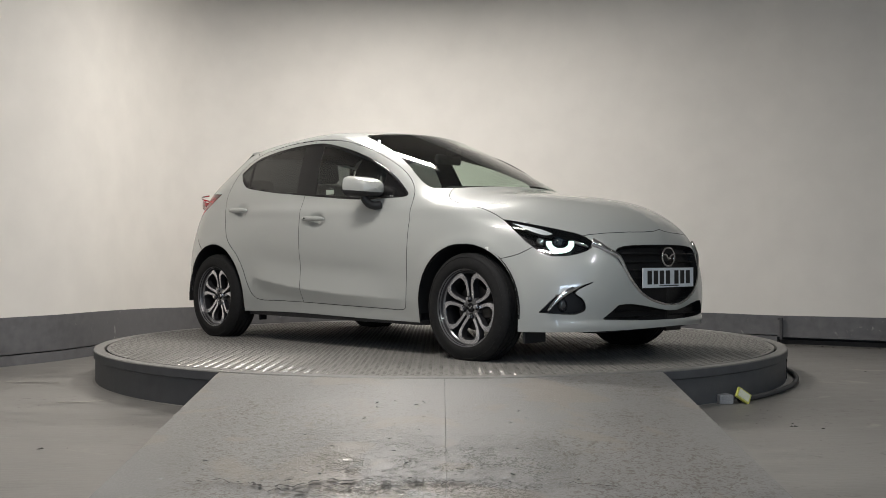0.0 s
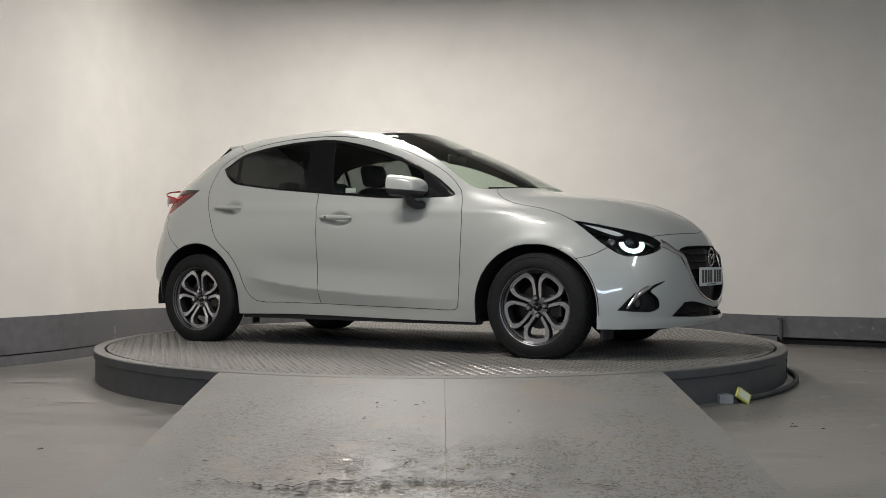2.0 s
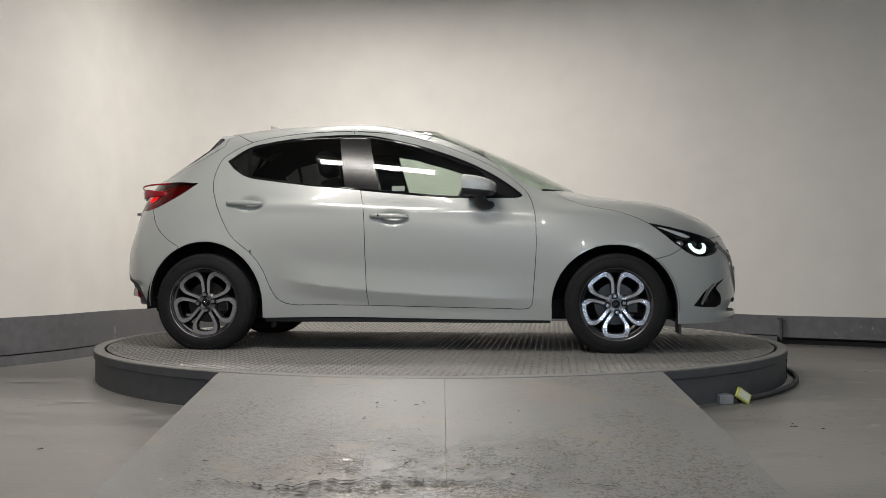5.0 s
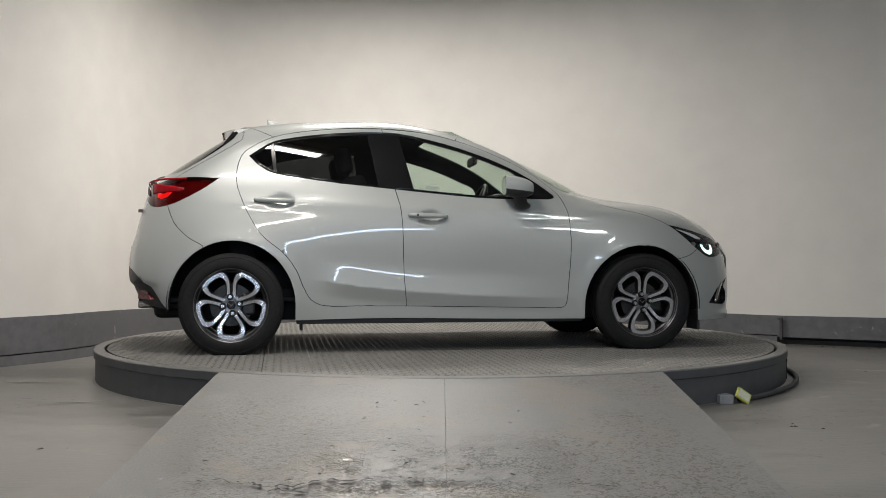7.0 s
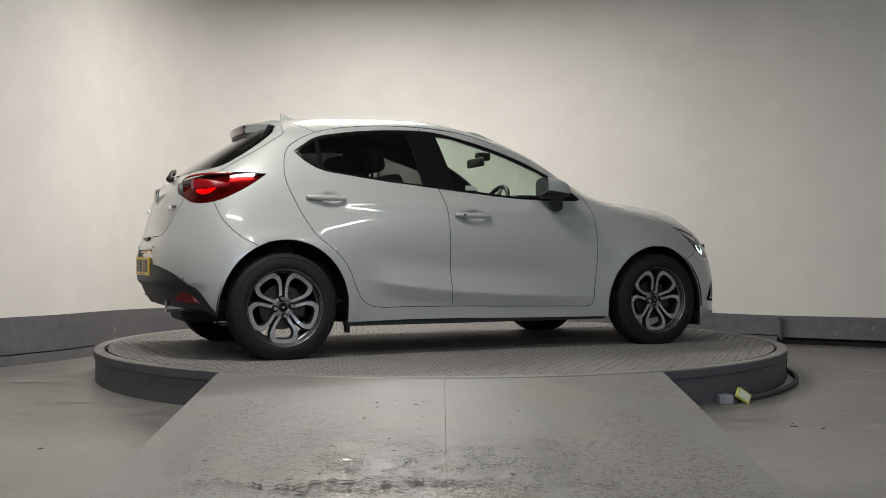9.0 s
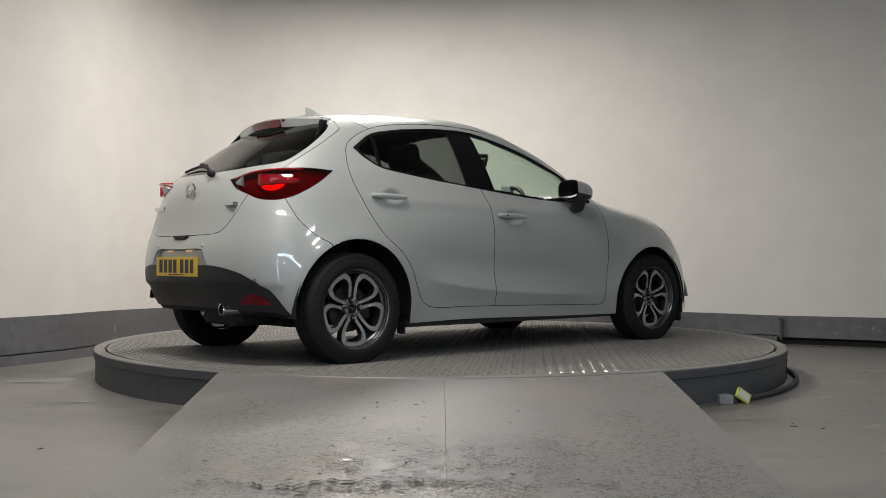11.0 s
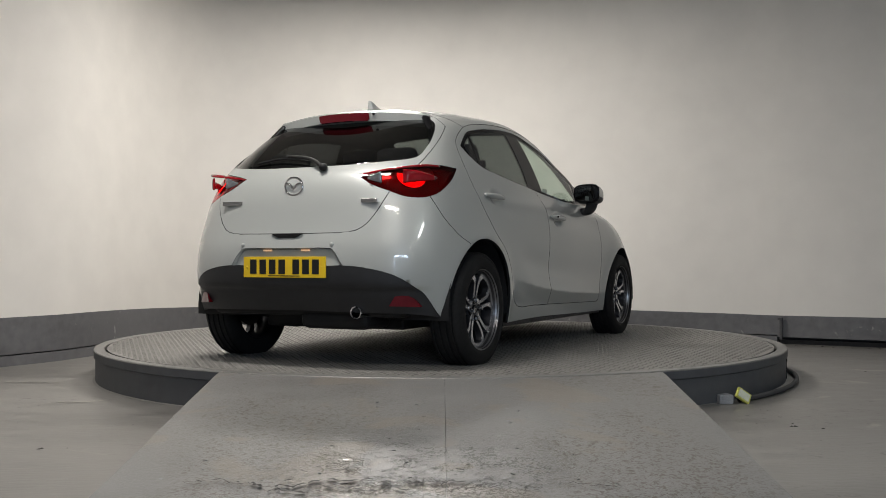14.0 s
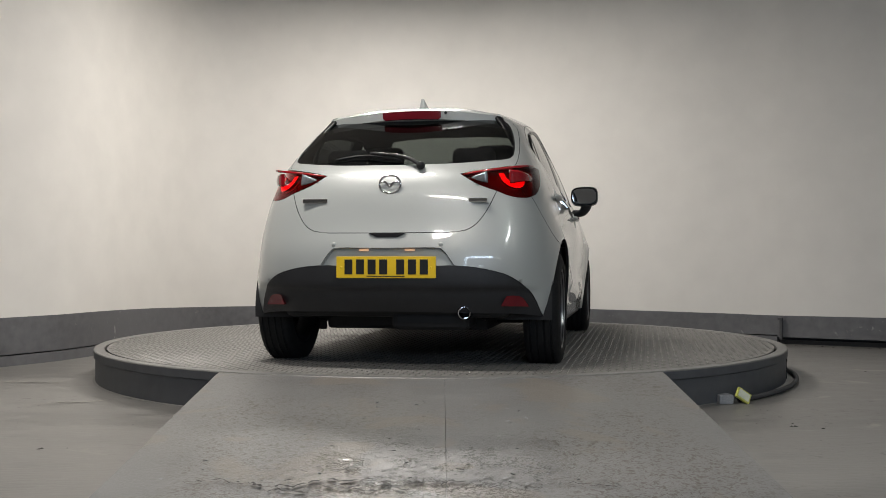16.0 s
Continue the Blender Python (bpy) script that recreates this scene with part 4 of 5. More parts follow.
def panel_mesh(shell, tag, values, gap=0.0019, flange=0.013, push=0.0):
    """One panel cut from the shell, its rim drawn in by the gap and turned inwards."""
    bm = bmesh.new()
    t = bm.faces.layers.int.new("panel")
    twin_of = {}
    for f in shell.faces:
        if f[tag] in values:
            vs = []
            for v in f.verts:
                w = twin_of.get(v)
                if w is None:
                    w = twin_of[v] = bm.verts.new(v.co)
                vs.append(w)
            g = bm.faces.new(vs)
            g[t] = f[tag]
            g.smooth = True
    bm.normal_update()
    rim = [e for e in bm.edges if e.is_boundary and not all(abs(v.co.y) < 1e-4 for v in e.verts)]
    move = {}
    for e in rim:
        f = e.link_faces[0]
        d = e.verts[1].co - e.verts[0].co
        s = f.normal.cross(d).normalized() if d.length > 1e-9 else Vector()
        if s.dot(f.calc_center_median() - e.verts[0].co) < 0:
            s = -s
        for v in e.verts:
            move.setdefault(v, []).append(s)
    for v, ss in move.items():
        s = sum(ss, Vector())
        if s.length > 0.2:
            m = s.normalized() * gap
            if abs(v.co.y) < 1e-4:
                m.y = 0
            v.co += m
    if push:
        for v in bm.verts:
            v.co -= v.normal * push
    if flange:
        norm = {v: v.normal.copy() for e in rim for v in e.verts}
        twin = {}
        for v, nn in norm.items():
            m = nn * flange
            if abs(v.co.y) < 1e-4:
                m.y = 0
            twin[v] = bm.verts.new(v.co - m)
        for e in rim:
            a, b = e.verts
            e.smooth = False
            l = e.link_loops[0]
            if l.vert != a:
                a, b = b, a
            bm.faces.new((b, a, twin[a], twin[b])).material_index = 1
    return bm


def both_sides(bm):
    """Adds the left half to a right half and welds them on the centre plane."""
    geom = bm.verts[:] + bm.edges[:] + bm.faces[:]
    d = bmesh.ops.duplicate(bm, geom=geom)
    vs = [g for g in d["geom"] if isinstance(g, bmesh.types.BMVert)]
    fs = [g for g in d["geom"] if isinstance(g, bmesh.types.BMFace)]
    for v in vs:
        v.co.y = -v.co.y
    bmesh.ops.reverse_faces(bm, faces=fs)
    mid = [v for v in bm.verts if abs(v.co.y) < 2e-4]
    bmesh.ops.remove_doubles(bm, verts=mid, dist=5e-4)
    return bm


def left_side(bm):
    bmesh.ops.transform(bm, matrix=Matrix.Diagonal((1, -1, 1, 1)), verts=bm.verts[:])
    bmesh.ops.reverse_faces(bm, faces=bm.faces[:])
    return bm


CAR = tagged(new("car"), "pale pearl-silver five-door hatchback parked on the turntable", "car")


def build_body():
    shell, tag = build_shell()
    made = {}

    def pair(name, values, mat, label="", parent=None, **kw):
        for side in (0, 1):
            bm = panel_mesh(shell, tag, values, **kw)
            if side:
                left_side(bm)
            made[name, side] = part(name, bm, [mat, M_SHELL], parent[side] if parent else CAR, label, smooth=True)
        return [made[name, 0], made[name, 1]]

    def whole(name, values, mat, label="", parent=CAR, **kw):
        made[name] = part(name, both_sides(panel_mesh(shell, tag, values, **kw)), [mat, M_SHELL], parent, label, smooth=True)
        return made[name]
    whole("body_side", [T["body_side"]], M_PAINT, "pale pearl-silver painted wings, sills and pillars")
    whole("roof", [T["roof"]], M_PAINT)
    doors_f = pair("front_door", [T["front_door"]], M_PAINT)
    doors_r = pair("rear_door", [T["rear_door"]], M_PAINT)
    whole("bonnet", [T["bonnet"]], M_PAINT)
    tail = whole("tailgate", [T["tailgate"]], M_PAINT)
    fb = whole("front_bumper", [T["front_bumper"]], M_PAINT)
    rb = whole("rear_bumper", [T["rear_bumper"]], M_PAINT)
    pair("window_trim", [T["window_trim"]], M_TRIM, "gloss black window surround", gap=0.0005, flange=0.004, push=0.002)
    pair("front_window", [T["front_window"]], M_GLASS, "clear green-tinted side glass", doors_f, gap=0.0, flange=0, push=0.004)
    pair("rear_window", [T["rear_window"]], M_PRIVACY, "dark privacy glass", doors_r, gap=0.0, flange=0, push=0.004)
    pair("quarter_window", [T["quarter_window"]], M_PRIVACY, "dark quarter glass", doors_r, gap=0.0, flange=0, push=0.004)
    whole("windscreen", [T["windscreen"]], M_GLASS, "clear green-tinted windscreen", gap=0.001, flange=0, push=0.003)
    whole("rear_windscreen", [T["tailgate_window"]], M_PRIVACY, "dark privacy rear glass", tail, gap=0.001, flange=0, push=0.003)
    whole("lower_bumper", [T["lower_bumper"]], M_BUMPER, "grained black plastic lower bumper", rb, gap=0.001, flange=0.02)
    whole("plate_recess", [T["plate_recess"]], M_PAINT, "", rb, gap=0.001, flange=0.0, push=0.022)
    whole("upper_grille_back", [T["upper_grille"]], M_DARK, "black grille opening", fb, gap=0.0, flange=0, push=0.045)
    whole("lower_grille_back", [T["lower_grille"]], M_DARK, "black lower intake", fb, gap=0.0, flange=0, push=0.05)
    pair("fog_recess", [T["fog_recess"]], M_DARK, "black fog lamp recess", [fb, fb], gap=0.0, flange=0, push=0.035)
    head, tail_lamp = [T["headlight"], T["head_ring"], T["head_strip"]], [T["tail_light"], T["tail_glow"]]
    pair("headlight_cover", head, M_LAMP, "clear headlight cover", gap=0.001, flange=0)
    pair("tail_light_cover", tail_lamp, M_TAILGLASS, "red tail light cover", gap=0.001, flange=0)
    # openings with depth: short walls from the shell's edge inwards
    for name, v, d in (("grille_wall", "upper_grille", 0.05), ("intake_wall", "lower_grille", 0.055), ("recess_wall", "fog_recess", 0.04), ("plate_wall", "plate_recess", 0.024),
                       ("headlight_wall", "headlight", 0.09), ("tail_light_wall", "tail_light", 0.05)):
        own_tags = head if v == "headlight" else tail_lamp if v == "tail_light" else [T[v]]
        bm = panel_mesh(shell, tag, own_tags, gap=0.0, flange=d)
        t = bm.faces.layers.int["panel"]
        bmesh.ops.delete(bm, geom=[f for f in bm.faces if f.material_index == 0 and f[t] in own_tags], context="FACES")
        for f in bm.faces:
            f.material_index = 0
        own = M_PAINT if v == "plate_recess" else M_DARK
        if v in ("fog_recess", "headlight", "tail_light"):
            twin = bm.copy()
            part(name, bm, own, fb if v == "fog_recess" else CAR, smooth=True)
            part(name, left_side(twin), own, fb if v == "fog_recess" else CAR, smooth=True)
        else:
            part(name, both_sides(bm), own, rb if v == "plate_recess" else fb, smooth=True)
    bowls_h = pair("headlight_bowl", head, M_TRIM, "black headlight inner", gap=0.0, flange=0, push=0.075)
    bowls_t = pair("tail_light_bowl", tail_lamp, M_DKRED, "dark red tail light inner", gap=0.0, flange=0, push=0.028)
    pair("tail_lamp_ring", [T["tail_glow"]], M_REDLIT, "lit red lamp ring", bowls_t, gap=0.0, flange=0.012, push=0.010)
    pair("daytime_lamp", [T["head_ring"]], M_DRL, "lit white daytime lamp ring", bowls_h, gap=0.0, flange=0.03, push=0.016)
    # the upper strip's shine is painted on in pale silver, not mirrored
    pair("chrome_strip", [T["head_strip"]], M_STRIP, "bright chrome strip", bowls_h, gap=0.0, flange=0.03, push=0.010)
    # dark inner shell behind the gaps
    solid = [T[n] for n in ("body_side", "front_door", "rear_door", "bonnet", "tailgate", "front_bumper", "rear_bumper", "roof", "lower_bumper", "window_trim")]
    whole("inner_shell", solid, M_SHELL, "black inner body shell", gap=0.0, flange=0, push=0.014)
    for ob in list(CAR.children_recursive):
        if ob.name.split(".")[0] in ("front_window", "rear_window", "quarter_window", "windscreen", "rear_windscreen", "headlight_cover"):
            ob.visible_shadow = False
    shell.free()
    return made


# chrome's bright reflection put into a pale, barely metallic colour
M_STRIP = material("silver_strip_painted_shine", (0.74, 0.78, 0.79), 0.22, metal=0.2, vary=0.2, scale=40)
M_TAILGLASS = glass("red_tail_cover", (0.75, 0.10, 0.10))
MADE = build_body()


# ---- car: fitted parts ----
def sweep(points, section, close=False):
    """Sweeps a 2D section along 3D points; the section's first axis lies flat, across the path."""
    bm = bmesh.new()
    P = [Vector(p) for p in points]
    rings = []
    for i, p in enumerate(P):
        t = (P[min(i + 1, len(P) - 1)] - P[max(i - 1, 0)]).normalized()
        a = t.cross(Z)
        a = a.normalized() if a.length > 1e-3 else X.copy()
        b = a.cross(t).normalized()
        sec = section(i / (len(P) - 1)) if callable(section) else section
        rings.append([bm.verts.new(p + a * u + b * v) for u, v in sec])
    m = len(rings[0])
    for r, q in zip(rings, rings[1:]):
        for j in range(m):
            bm.faces.new((r[j], r[(j + 1) % m], q[(j + 1) % m], q[j]))
    bm.faces.new(rings[0][::-1])
    bm.faces.new(rings[-1])
    bmesh.ops.recalc_face_normals(bm, faces=bm.faces[:])
    return bm


def round_section(r, s=None, n=10):
    s = s or r
    return [(r * math.cos(2 * math.pi * k / n), s * math.sin(2 * math.pi * k / n)) for k in range(n)]


def smooth_path(pts, n=6):
    return [tuple(p) for p in cubic_through(pts, [n] * (len(pts) - 1))]


def slab(outline, e1, e2, origin, thick, bevel=0.002):
    """A plate of an outline in the plane of e1 and e2, with bevelled edges."""
    bm = bmesh.new()
    n = e1.cross(e2)
    o = Vector(origin)
    vs = [bm.verts.new(o + e1 * p[0] + e2 * p[1]) for p in outline]
    f = bm.faces.new(vs)
    r = bmesh.ops.extrude_face_region(bm, geom=[f])
    bmesh.ops.translate(bm, vec=n * thick, verts=[g for g in r["geom"] if isinstance(g, bmesh.types.BMVert)])
    bmesh.ops.recalc_face_normals(bm, faces=bm.faces[:])
    if bevel:
        bmesh.ops.bevel(bm, geom=bm.edges[:], offset=bevel, segments=2, affect="EDGES", profile=0.5)
    return bm


def ball(loc, r, seg=16, m=None):
    bm = bmesh.new()
    bmesh.ops.create_uvsphere(bm, u_segments=seg, v_segments=max(6, seg // 2), radius=1, matrix=Matrix.Translation(loc) @ Matrix.Diagonal((*r, 1)))
    return bm


def spoke_loop():
    """A horseshoe of two spokes joined along the rim; the face lies at y = -0.058 and dishes in towards the hub."""
    half = []
    for r, off in ((0.050, 0.0165), (0.075, 0.0168), (0.100, 0.0176), (0.125, 0.0196), (0.146, 0.0240), (0.163, 0.0320), (0.178, 0.0440), (0.189, 0.0580), (0.1950, 0.0720)):
        a = radians(90 + 36) - math.asin(off / r)
        half.append((r * math.cos(a), r * math.sin(a)))
    for k in (0.45, 0.0):
        a0 = math.atan2(half[8][1], half[8][0])
        a = radians(90) + (a0 - radians(90)) * k
        half.append((0.1965 * math.cos(a), 0.1965 * math.sin(a)))
    pts = half + [(-x, z) for x, z in half[-2::-1]]
    P = cubic_through(pts, [4] * (len(pts) - 1))
    bm = bmesh.new()
    rings = []
    for i, p in enumerate(P):
        t = Vector(P[min(i + 1, len(P) - 1)] - P[max(i - 1, 0)]).normalized()
        n = Vector((-t.y, t.x))
        r = math.hypot(*p)
        w = 0.0108 + 0.0052 * smoothstep(0.13, 0.185, r)
        d = -0.042 - 0.017 * smoothstep(0.05, 0.19, r)
        c = Vector(p)
        rings.append([bm.verts.new((q.x, y, q.y)) for q, y in ((c - n * (w + 0.005), d + 0.034), (c - n * w, d + 0.0025), (c - n * (w - 0.002), d), (c + n * (w - 0.002), d), (c + n * w, d + 0.0025), (c + n * (w + 0.005), d + 0.034))])
    for p, q in zip(rings, rings[1:]):
        for j in range(5):
            f = bm.faces.new((p[j], p[j + 1], q[j + 1], q[j]))
            f.material_index = 0 if j == 2 else 1
    bm.normal_update()
    if sum(f.normal.y for f in bm.faces if f.material_index == 0) > 0:
        bmesh.ops.reverse_faces(bm, faces=bm.faces[:])
    return bm


def build_wheel():
    """A right-hand wheel about its hub; the outer face looks along -y."""
    w = new("wheel")
    R = 0.312
    prof = [(0.205, 0.085), (0.222, 0.094), (0.245, 0.098), (0.275, 0.094), (0.298, 0.084), (0.307, 0.074)]
    for k in (0.055, 0.019, -0.019, -0.055):
        prof += [(R - 0.001, k + 0.006), (R - 0.009, k + 0.004), (R - 0.009, k - 0.004), (R - 0.001, k - 0.006)]
    prof += [(0.307, -0.074), (0.298, -0.084), (0.285, -0.0905), (0.283, -0.0885), (0.262, -0.0965), (0.245, -0.098), (0.232, -0.0965), (0.222, -0.091), (0.212, -0.080)]
    bm = lathe(prof, 96, "y")
    for v in bm.verts:
        if v.co.z < -0.2965:
            v.co.z = -0.2965
    bmesh.ops.recalc_face_normals(bm, faces=bm.faces[:])
    part("tyre", bm, M_RUBBER, w, "black road tyre", angle=35)
    bm = lathe([(0.196, -0.050), (0.206, -0.060), (0.2115, -0.074), (0.2165, -0.088), (0.220, -0.090), (0.222, -0.086)], 96, "y")
    bmesh.ops.recalc_face_normals(bm, faces=bm.faces[:])
    part("rim_lip", bm, M_LIP, w, "grey alloy rim edge", angle=40)
    bm = lathe([(0.216, -0.082), (0.200, -0.050), (0.187, -0.02), (0.187, 0.06), (0.214, 0.085)], 72, "y")
    part("rim_barrel", bm, M_GUN, w, "gunmetal painted rim barrel", smooth=True)
    first = part("spoke", spoke_loop(), [M_ALLOY, M_GUN], w, "machined alloy horseshoe spoke with gunmetal flanks", angle=28)
    first.matrix_basis = pose(0, 0, 0, 0, 36, 0)
    for k in range(1, 5):
        o2 = new("spoke", first.data)
        o2.parent = w
        o2["label"] = first["label"]
        o2.matrix_basis = pose(0, 0, 0, 0, 36 + 72 * k, 0)
    bm = lathe([(0.0, -0.038), (0.030, -0.038), (0.034, -0.041), (0.052, -0.042), (0.060, -0.038), (0.066, -0.010)], 48, "y")
    bmesh.ops.recalc_face_normals(bm, faces=bm.faces[:])
    part("hub", bm, M_HUB, w, "dull silver wheel centre", angle=35)
    bm = lathe([(0.0, -0.046), (0.022, -0.046), (0.026, -0.043), (0.026, -0.038)], 32, "y")
    bmesh.ops.recalc_face_normals(bm, faces=bm.faces[:])
    part("centre_cap", bm, M_TRIM, w, "gloss black centre cap", angle=35)
    bm = sweep(smooth_path([(-0.017, -0.0475, 0.008), (-0.006, -0.0475, 0.003), (0, -0.0475, -0.006), (0.006, -0.0475, 0.003), (0.017, -0.0475, 0.008)], 4), round_section(0.0022, 0.0022, 6))
    part("emblem", bm, M_CHROME, w, "small chrome wing shape", smooth=True)
    for k in range(4):
        a = radians(98 + 90 * k)
        bm = bmesh.new()
        bmesh.ops.create_cone(bm, cap_ends=True, segments=6, radius1=0.0145, radius2=0.0110, depth=0.028, matrix=pose(0.050 * math.cos(a), -0.050, 0.050 * math.sin(a), 90, 0, 0))
        part("wheel_nut", bm, M_NUT, w)
        # raised black disc that stands in for the shade in the nut's hollow
        bm = lathe([(0.0, -0.0445), (0.0185, -0.0445), (0.0205, -0.042), (0.0205, -0.036)], 20, "y")
        bmesh.ops.recalc_face_normals(bm, faces=bm.faces[:])
        bmesh.ops.translate(bm, verts=bm.verts[:], vec=(0.050 * math.cos(a), 0, 0.050 * math.sin(a)))
        part("nut_recess_shade", bm, M_TRIM, w, angle=35)
    part("brake_disc", lathe([(0.03, -0.005), (0.128, -0.005), (0.128, 0.015), (0.03, 0.015)], 48, "y"), M_BRAKE, w, "grey steel brake disc", angle=35)
    part("caliper", bevelled_box(0.06, 0.14, -0.02, 0.05, -0.06, 0.07, 0.012), M_BRAKE, w)
    return w


M_LIP = material("grey_rim_edge", (0.22, 0.22, 0.23), 0.3, metal=0.85, bump=0.02, bump_scale=900)
M_NUT = material("bright_chrome_nut", (0.62, 0.62, 0.64), 0.2, metal=0.9)
M_HUB = material("dull_silver_hub", (0.27, 0.27, 0.28), 0.34, metal=0.9)


def place_wheels():
    w = build_wheel()
    w.parent = CAR
    w.matrix_basis = pose(0, -0.745, 0.2965)
    for x, y, m in ((2.57, -0.745, 0), (0, 0.745, 180), (2.57, 0.745, 180)):
        made = copy_thing(w, pose(x, y, 0.2965, 0, 0, m))
        made.parent = CAR


place_wheels()


def build_underside():
    bm = bevelled_box(-0.20, 2.95, -0.46, 0.46, 0.185, 0.32, 0.02)
    part("floor_pan", bm, M_SHELL, CAR, "black underbody")
    part("floor_side", bevelled_box(0.40, 2.16, -0.74, -0.44, 0.19, 0.32, 0.02), M_SHELL, CAR)
    part("floor_side", bevelled_box(0.40, 2.16, 0.44, 0.74, 0.19, 0.32, 0.02), M_SHELL, CAR)
    for s in (-1, 1):
        part("sill_strip", bevelled_box(0.385, 2.175, min(s * 0.785, s * 0.70), max(s * 0.785, s * 0.70), 0.178, 0.207, 0.005), M_BUMPER, CAR, "narrow dark strip along the foot of the sill")
        for cx, cz, rx, rz in ARCHES:
            bm = bmesh.new()
            rows = []
            for k in range(25):
                a = math.pi * (k / 24) * 1.06 - 0.03 * math.pi
                rows.append([bm.verts.new((cx + (rx + 0.012) * math.cos(a), s * y, cz + (rz + 0.012) * math.sin(a))) for y in (0.44, 0.62, 0.80, 0.815)])
            for p, q in zip(rows, rows[1:]):
                for j in range(3):
                    bm.faces.new((p[j], p[j + 1], q[j + 1], q[j]))
            hub = [bm.verts.new((cx, s * 0.44, cz - 0.08))]
            for p, q in zip(rows, rows[1:]):
                bm.faces.new((p[0], q[0], hub[0]))
            bmesh.ops.recalc_face_normals(bm, faces=bm.faces[:])
            part("arch_liner", bm, M_SHELL, CAR, "black wheel arch liner", smooth=True)
        part("mud_flap", bevelled_box(2.945, 2.962, min(s * 0.60, s * 0.78), max(s * 0.60, s * 0.78), 0.115, 0.24, 0.004), M_BUMPER, CAR, "small black deflector flap")
        part("jacking_bracket", bevelled_box(0.405, 0.425, min(s * 0.66, s * 0.72), max(s * 0.66, s * 0.72), 0.135, 0.20, 0.004), M_BUMPER, CAR)
    # rear: beam axle, silencer, tail pipe
    bm = bmesh.new()
    bmesh.ops.create_cone(bm, cap_ends=True, segments=16, radius1=0.045, radius2=0.045, depth=1.2, matrix=pose(0.12, 0, 0.25, 90, 0, 0))
    part("axle_beam", bm, M_SHELL, CAR, smooth=True)
    part("silencer", bevelled_box(-0.50, -0.22, -0.40, 0.02, 0.20, 0.31, 0.04, 3), M_SHELL, CAR, "dull black silencer")
    bm = lathe([(0.026, -0.585), (0.031, -0.590), (0.034, -0.585), (0.034, -0.36), (0.026, -0.36), (0.026, -0.585)], 28)
    bmesh.ops.transform(bm, verts=bm.verts[:], matrix=pose(0, -0.388, 0.298) @ Matrix.Rotation(radians(90), 4, "Y"))
    part("tail_pipe", bm, M_CHROME, CAR, "bright chrome tail pipe", angle=30)
    part("valance", bevelled_box(-0.50, -0.28, -0.60, 0.60, 0.268, 0.34, 0.03, 3), M_SHELL, CAR)
    part("front_splitter", bevelled_box(2.96, 3.20, -0.46, 0.46, 0.165, 0.20, 0.012), M_SHELL, CAR)


def seat(parent, x, y, width, rear=False):
    bm = bevelled_box(x, x + 0.5, y - width / 2, y + width / 2, 0.38, 0.56, 0.05, 3)
    part("cushion", bm, M_SEAT, parent, smooth=True)
    bm = bevelled_box(-0.07, 0.07, -width / 2, width / 2, 0, 0.60 if not rear else 0.52, 0.045, 3, pose(x + 0.03, y, 0.52, 0, -16, 0))
    part("backrest", bm, M_SEAT, parent, smooth=True)


def headrest(parent, x, y, z, wdt=0.25):
    part("headrest", bevelled_box(-0.05, 0.05, -wdt / 2, wdt / 2, 0, 0.17, 0.04, 3, pose(x, y, z, 0, -12, 0)), M_SEAT, parent, smooth=True)
    for d in (-0.06, 0.06):
        bm = bmesh.new()
        bmesh.ops.create_cone(bm, cap_ends=True, segments=8, radius1=0.006, radius2=0.006, depth=0.14, matrix=pose(x + 0.01, y + d, z - 0.03))
        part("headrest_post", bm, M_CHROME, parent, smooth=True)


